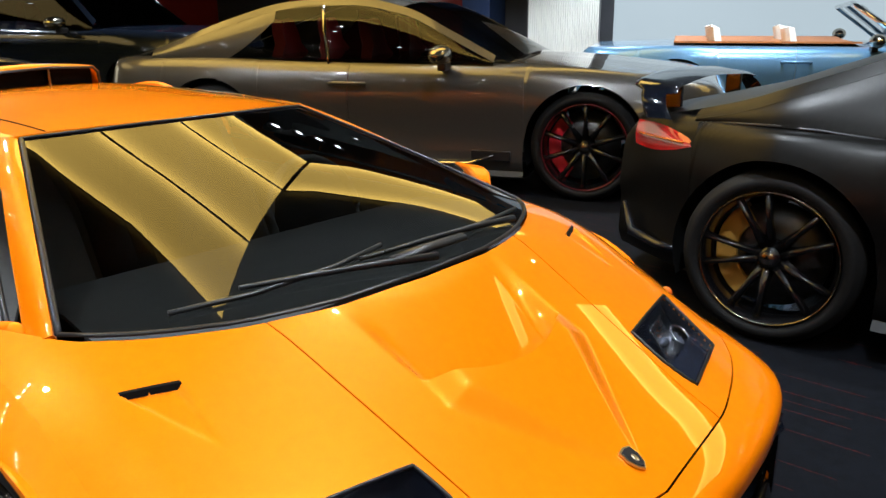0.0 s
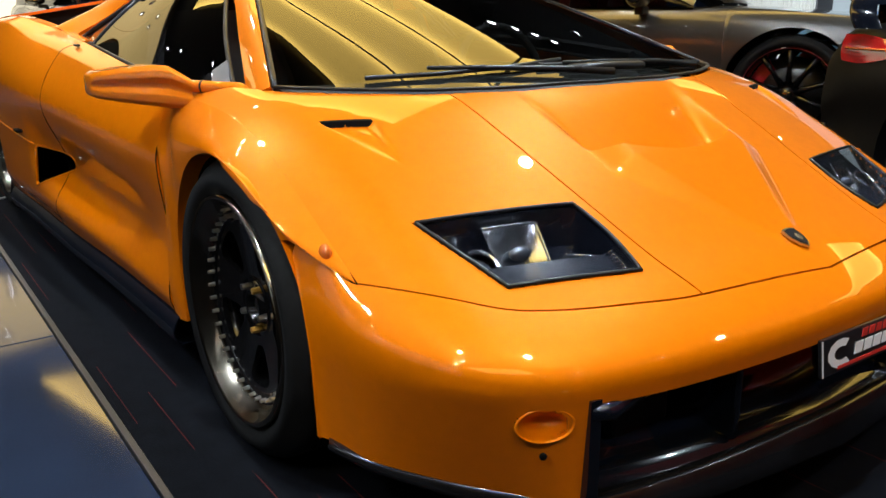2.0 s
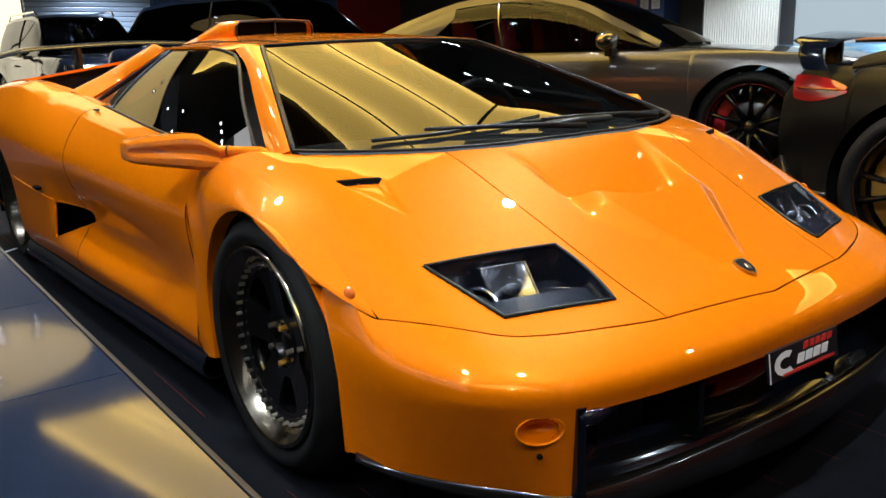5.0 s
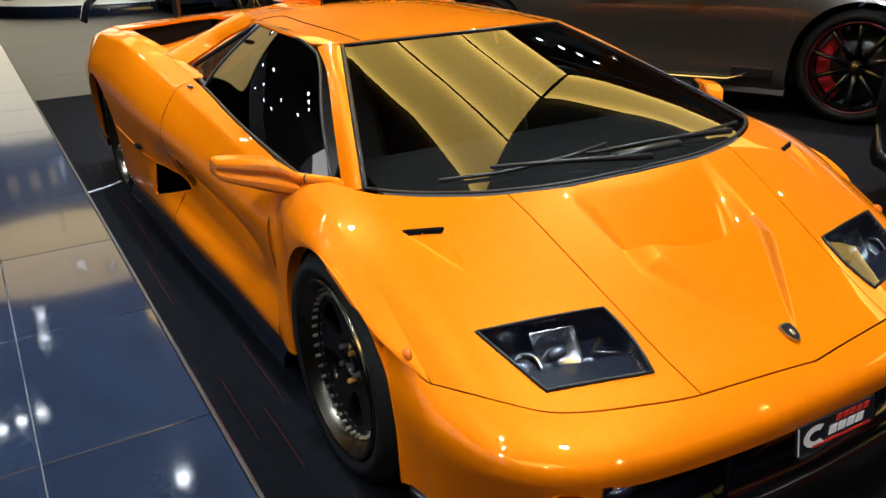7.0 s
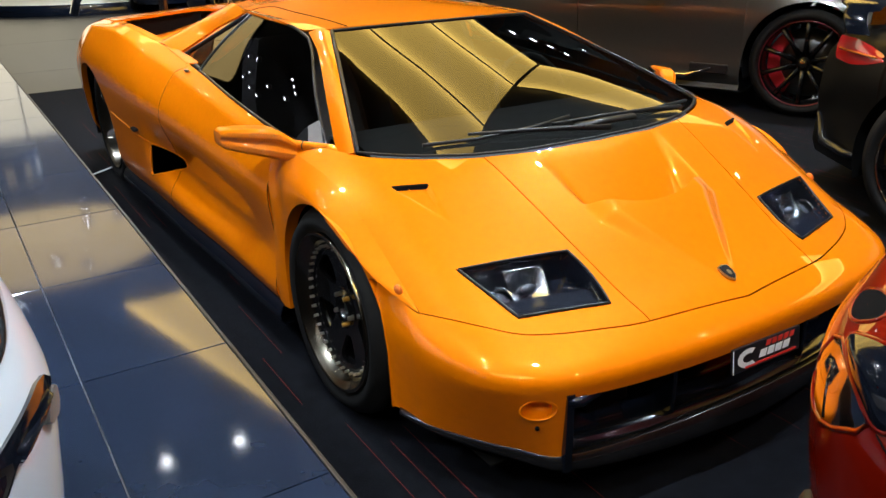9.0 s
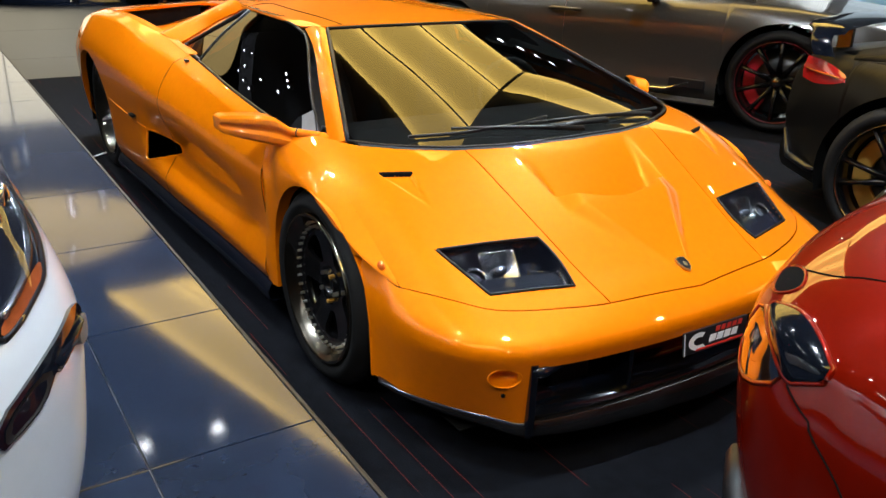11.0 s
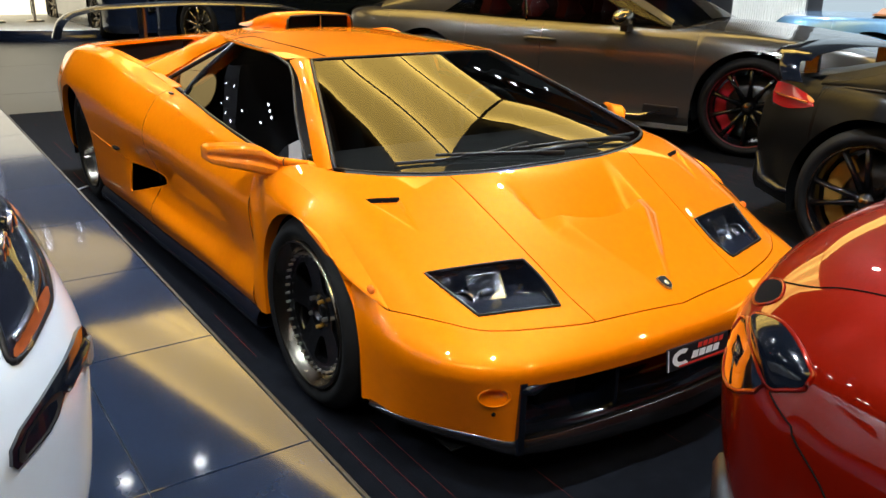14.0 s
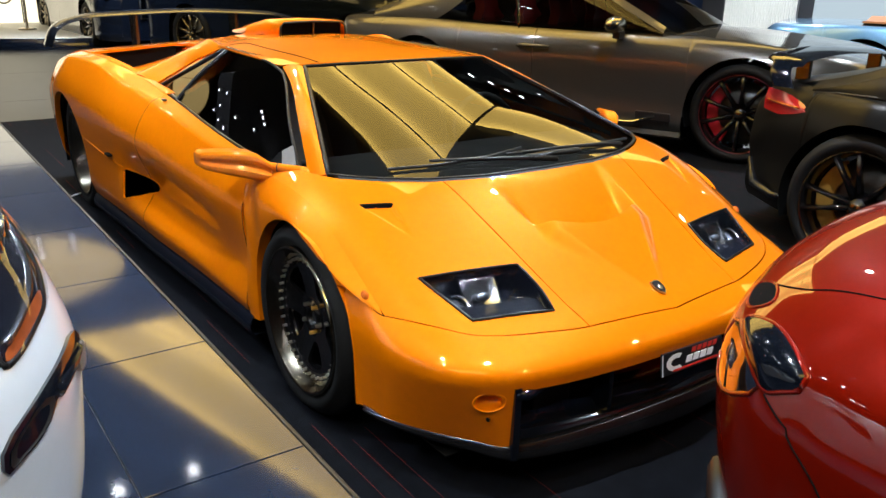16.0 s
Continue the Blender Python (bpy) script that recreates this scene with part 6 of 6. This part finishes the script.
RVENT = ((0.458, 0.806), (0.511, 0.836), (0.543, 0.814), (0.494, 0.779))
RLENS = ((0.508, 0.775), (0.547, 0.792), (0.577, 0.796), (0.613, 0.783), (0.637, 0.766), (0.656, 0.751), (0.655, 0.735), (0.631, 0.719), (0.610, 0.703), (0.583, 0.728), (0.545, 0.755))
RCHEEK = ((0.500, 0.772), (0.472, 0.719), (0.480, 0.681), (0.494, 0.652), (0.538, 0.651), (0.606, 0.700), (0.580, 0.727), (0.543, 0.753))
SMOKED = mat("smoked_chrome", (0.42, 0.36, 0.32), 0.07, 1.0, noise_amount=0.06, noise_scale=30)
inlay("bonnet_vent", red_at, RVENT, 0.002, DARK, red, "black rounded bonnet vent")
outline_tube("vent_edge", red_at, RVENT, 0.0035, RED, red, "red rolled edge of the vent")
lens = inlay("headlamp", red_at, RLENS, 0.004, GLOSSB, red, "dark glossy teardrop headlamp lens", dome=0.010)
outline_tube("lamp_edge", red_at, RLENS, 0.0055, RED, lens, "red lamp surround")
ck = inlay("lamp_cheek", red_at, RCHEEK, 0.002, SMOKED, red, "smoked chrome facet beside the lamp", dome=-0.0015, n=1)
outline_tube("cheek_edge", red_at, RCHEEK, 0.005, RED, ck, "red fold round the facet", n=1)
tube("cheek_rib", [(*red_at(a, z), z) for a, z in ((0.505, 0.765), (0.520, 0.710), (0.532, 0.660))], 0.0035, SMOKED, ck, n=6)
for seam in (((0.515, 0.832), (0.556, 0.847), (0.580, 0.860), (0.61, 0.869), (0.70, 0.885)), ((0.610, 0.700), (0.631, 0.681), (0.679, 0.642), (0.70, 0.599), (0.72, 0.50), (0.74, 0.35))):
    f = path3(*[(a, z, 0) for a, z in seam])
    tube("panel_gap", [(*red_at(float(f(t)[0]), float(f(t)[1])), float(f(t)[1])) for t in np.linspace(0, 1, 24)], 0.0020, DARK, red, n=5)
tube("front_lip", [(*(np.array(red_at(s, 0.30)) + ((-0.03, 0.02) if s < 0.6 else (-0.05, 0))), z) for s, z in ((0.30, 0.30), (0.40, 0.36), (0.46, 0.44), (0.50, 0.40), (0.60, 0.28), (0.75, 0.20))], 0.03, BLACK, red, "black lower lip", n=8)
bm = bmesh.new()
bmesh.ops.create_uvsphere(bm, u_segments=20, v_segments=12, radius=0.05)
bm.transform(Matrix.Translation((-0.66, -1.27, 0.16)) @ Matrix.Diagonal((0.6, 1, 1, 1)))
part("brass_trim", bm, GOLDM, red, "brass-coloured lower fitting")
for s, y in ((-1, -2.35), (1, -2.35), (-1, -4.95), (1, -4.95)):
    wheel(red, (0.35 + s * 0.90, y, 0.33), 0.26, 0.33, 0.25, s, "plain")

WLV = ((0.461, -1.16, -1.735, 0.255), (0.614, -1.178, -1.685, 0.272), (0.733, -1.17, -1.655, 0.289), (0.83, -1.140, -1.631, 0.306), (0.91, -1.09, -1.630, 0.316), (0.985, -1.02, -1.640, 0.335), (1.05, -0.90, -1.668, 0.36), (1.10, -0.68, -1.715, 0.39), (1.135, -0.15, -1.80, 0.42))
white_raw = shell(WLV, -2.58, 3.2, False)


def white_at(s, z):
    x, y = white_raw(s, z)
    return (y, x)


HW = (-2.58, 0.8, 0.6)
WLAMP = ((0.603, 0.857), (0.583, 0.862), (0.547, 0.879), (0.517, 0.887), (0.489, 0.912), (0.465, 0.937), (0.446, 0.966), (0.440, 0.997), (0.500, 1.008), (0.555, 0.975), (0.574, 0.945), (0.586, 0.925), (0.596, 0.891))
WAMBER = ((0.598, 0.862), (0.583, 0.865), (0.549, 0.881), (0.520, 0.890), (0.508, 0.905), (0.538, 0.901), (0.567, 0.887), (0.592, 0.875))
WGUIDE = ((0.455, 0.985, 0), (0.495, 0.945, 0), (0.530, 0.916, 0), (0.560, 0.898, 0), (0.590, 0.882, 0))
WBLADE = ((0.495, 0.838), (0.471, 0.814), (0.512, 0.816), (0.559, 0.797), (0.583, 0.766), (0.613, 0.754), (0.632, 0.744), (0.629, 0.780), (0.583, 0.812), (0.538, 0.829))
WMESH = ((0.623, 0.776), (0.627, 0.749), (0.612, 0.757), (0.585, 0.769), (0.563, 0.797), (0.584, 0.804))
WFIN = ((0.472, 0.812), (0.506, 0.813), (0.516, 0.789), (0.480, 0.785))
white = empty("suv", Matrix.Translation((-1.937, -0.823, 0)) @ pose(0, 0, 0, 0, 0, 25) @ Matrix.Translation((1.937, 0.823, 0)), "white car with a black grille blade and amber-edged headlamp", "car")
zs = np.r_[np.linspace(0.48, 0.72, 12), np.linspace(0.74, 1.133, 44)]
half_body(white_at, -2.58, zs, WHITE, white, "white curved bodywork", HW)
cabin(white, WHITE, -2.58, (0.30, 0.85, 1.35, 2.2, 2.85, 3.1), (1.14, 1.48, 1.78, 1.83, 1.68, 1.2), 0.72, 0.58)
wl1 = inlay("headlamp", white_at, WLAMP, 0.010, LAMPGLASS, white, "clear headlamp cover with an amber edge", heart=HW)
wl1.visible_shadow = False
inlay("lamp_bezel", white_at, WLAMP, 0.0015, LAMPNAVY, wl1, "navy-black lamp housing", heart=HW)
inlay("amber_reflector", white_at, WAMBER, 0.0035, AMBERDARK, wl1, "amber side reflector", heart=HW, n=1)
outline_tube("lamp_seal", white_at, WLAMP, 0.0050, SEAL, wl1, "black lamp seal")
gd = path3(*WGUIDE)
tube("light_guide", [(white_at(float(gd(t)[0]), float(gd(t)[1]))[0] + 0.003, white_at(float(gd(t)[0]), float(gd(t)[1]))[1] - 0.003, float(gd(t)[1])) for t in np.linspace(0, 1, 24)], 0.0065, LAMPCHROME, wl1, "bright curved light guide", n=8)
for a, z, r in ((0.540, 0.962, 0.026), (0.500, 0.975, 0.020)):
    bm = bmesh.new()
    bmesh.ops.create_uvsphere(bm, u_segments=20, v_segments=12, radius=r)
    bm.transform(Matrix.Translation((*white_at(a, z), z)) @ Matrix.Diagonal((0.6, 0.6, 1, 1)))
    part("projector_lens", bm, mat_lens, wl1, "round projector lens")
    cx, cy = white_at(a, z)
    tube("projector_ring", [(cx + 0.008 + 0.6 * (r + 0.004) * math.cos(q) * 0.7, cy - 0.008 + 0.6 * (r + 0.004) * math.cos(q) * 0.7, z + (r + 0.004) * math.sin(q)) for q in np.linspace(0, 2 * math.pi, 25)], 0.004, LAMPCHROME, wl1, "chrome projector ring", n=6)
inlay("grille_blade", white_at, WBLADE, 0.007, GLOSSB, white, "gloss black bumper blade", heart=HW, solid=0.009, n=1)
inlay("grille_mesh", white_at, WMESH, 0.0085, BLACK, white, "black honeycomb inlet", heart=HW, dome=-0.003, n=1)
inlay("corner_fin", white_at, WFIN, 0.010, GREYTRIM, white, "grey corner fin", heart=HW, solid=0.010, n=1)
for s, y in ((-1, -0.20), (1, -0.20), (-1, 2.40), (1, 2.40)):
    wheel(white, (-2.58 + s * 0.84, y, PLAT + 0.35), 0.265, 0.35, 0.25, s, "plain")

# ---------------------------------------------------------------- back of the hall
XE, YN = X1, Y1


def panel_wall(name, b, mt, label, category="wall"):
    return tagged(boxed(name, b, mt, None, bevel=0.004), label, category, kind="structure")


panel_wall("wall_1", (-1.5, 1.75, YN - 0.12, YN - 0.003, 0.0, CEIL), CREAMGLOW, "glowing cream backlit wall")
for x in np.arange(-1.4, 1.7, 1.15):
    tagged(boxed("trim", (x - 0.012, x + 0.012, YN - 0.128, YN - 0.122, 0.0, CEIL), FRAMEDARK, None, bevel=0.0), "thin dark seam between wall panels", "trim", kind="structure")
sh = empty("roller_shutter", pose(0, 0, 0), "pale blue steel roller shutter, closed", "shutter")
for k in range(34):
    boxed("slat", (1.80, 4.20, YN - 0.09, YN - 0.05, 0.02 + 0.098 * k, 0.02 + 0.098 * k + 0.090), SHUTTER, sh, bevel=0.018)
boxed("backing", (1.80, 4.20, YN - 0.05, YN - 0.01, 0.0, CEIL), GREYTRIM, sh, bevel=0.0)
panel_wall("wall_2", (4.25, 8.6, YN - 0.12, YN - 0.003, 0.0, CEIL), WALLBLUE, "navy blue painted wall")
panel_wall("wall_3", (8.65, XE - 0.01, YN - 0.10, YN - 0.003, 0.0, CEIL), WALLRED, "red painted wall")
panel_wall("wall_4", (XE - 0.10, XE - 0.003, 13.2, YN - 0.14, 0.0, CEIL), WALLDARK, "dark wall bay")
panel_wall("wall_5", (XE - 0.12, XE - 0.003, 8.1, 13.15, 0.0, CEIL), WALLRED, "red painted wall")
pil = panel_wall("pillar_1", (XE - 0.45, XE - 0.004, 7.45, 8.05, 0.0, CEIL), WALLBLUE, "navy blue pillar with framed notices", "pillar")
for y in (7.62, 7.86):
    n = empty("notice", pose(XE - 0.462, y, 1.62), "small white framed notice on the pillar", "notice", "notices on the pillar")
    boxed("sheet", (-0.004, 0.006, -0.085, 0.085, -0.12, 0.12), PRINTW, n, bevel=0.0)
    bm = bmesh.new()
    for k in range(6):
        box(bm, -0.006, -0.0045, -0.06, 0.06 - 0.02 * (k % 3), 0.08 - 0.032 * k, 0.087 - 0.032 * k)
    part("print_bars", bm, GREYTRIM, n, "grey printed bars", smooth=False)
cur = empty("ribbed_screen", pose(0, 0, 0), "white vertical ribbed screen panel", "screen")
for k in range(30):
    y = 5.30 + 1.30 * k / 30
    turned("rib", [(0.0, 0.018), (2.6, 0.018)], WALLWHITE, cur, Matrix.Translation((XE - 0.55, y, 0.0)), n=10, axis="z")
boxed("backing", (XE - 0.52, XE - 0.50, 5.28, 6.62, 0.0, 2.6), GREYTRIM, cur, bevel=0.0)
panel_wall("wall_6", (XE - 0.12, XE - 0.003, -4.0, 5.27, 0.6, CEIL), WHITEGLOW, "bright white backlit wall")
panel_wall("wall_7", (XE - 0.14, XE - 0.003, -4.0, 5.27, 0.0, 0.595), SHUTTER, "pale blue lower wall")
for k, z in enumerate((1.75, 2.35)):
    panel_wall("trim", (XE - 0.30, XE - 0.125, -3.5, 4.9, z, z + 0.08), SHUTTER, "pale blue shelf edge on the bright wall", "trim")

tt1 = empty("turntable", pose(1.2, 15.0 - 0.35, 0.0), "round display turntable with a pale top and dark rim", "turntable")
turned("rim", [(0.0, 2.6), (0.14, 2.6), (0.17, 2.56)], NAVY, tt1, n=64, axis="z", label="glossy dark rim")
turned("top", [(0.17, 2.56), (0.175, 2.5), (0.175, 0.001)], WALLWHITE, tt1, n=64, axis="z", label="pale top")

drum = empty("hanging_sign", pose(-1.32, 9.91, 2.2), "round hanging drum sign with a pale underside", "sign")
turned("band", [(0.0, 0.66), (0.45, 0.66), (0.46, 0.62)], WALLBLUE, drum, n=48, axis="z", label="navy blue band")
turned("underside", [(0.0, 0.66), (-0.004, 0.64), (-0.004, 0.001)], WALLWHITE, drum, n=48, axis="z", label="pale grey underside")
for k in range(16):
    a = 2 * math.pi * k / 16
    boxed("band_bar", (0.664, 0.670, -0.058, 0.058, 0.11, 0.33), PRINTW, drum, "white printed bar", bevel=0.0, m=pose(0, 0, 0, 0, 0, math.degrees(a)))
for x, y in ((-0.5, 0), (0.5, 0)):
    tube("cable", [(x, y, 0.45), (x, y, CEIL - 2.2)], 0.006, STEEL, drum, n=6)

# a thin pale cable on the carpet behind the sports car's rear wheel
cable = tube("floor_cable", [(-1.18, 2.84, 0.005), (-1.08, 2.93, 0.005), (-0.98, 2.97, 0.005), (-0.86, 3.06, 0.005), (-0.70, 3.20, 0.005)], 0.005, PRINTW, None, n=8)
tagged(cable, "thin pale cable lying on the dark carpet", "cable")


def stanchion(x, y):
    """A steel rope post with a round base and a ball top, standing on the turntable."""
    top = empty("rope_post", pose(x, y, 0.175), "slim steel rope post with a ball top on the turntable", "rope post", "rope posts on the turntable")
    turned("base", [(0.0, 0.001), (0.0, 0.15), (0.015, 0.15), (0.03, 0.12), (0.035, 0.03)], STEEL, top, n=32, axis="z", label="round steel base")
    turned("pole", [(0.03, 0.022), (0.93, 0.022), (0.95, 0.032), (0.97, 0.022)], STEEL, top, n=16, axis="z")
    bm = bmesh.new()
    bmesh.ops.create_uvsphere(bm, u_segments=16, v_segments=10, radius=0.036)
    bm.transform(Matrix.Translation((0, 0, 1.0)))
    part("ball", bm, STEEL, top, "polished ball")
    return top


posts = ((-0.62, 14.15), (0.04, 14.0), (0.66, 14.05))
for x, y in posts:
    stanchion(x, y)
for (xa, ya), (xb, yb) in zip(posts, posts[1:]):
    rope = tube("rope", [(lerp(xa, xb, f), lerp(ya, yb, f), 1.08 - 0.46 * 4 * f * (1 - f)) for f in np.linspace(0.03, 0.97, 17)], 0.014, BLACK, None, n=8)
    tagged(rope, "sagging black rope hung between steel posts", "rope", "ropes between the posts")
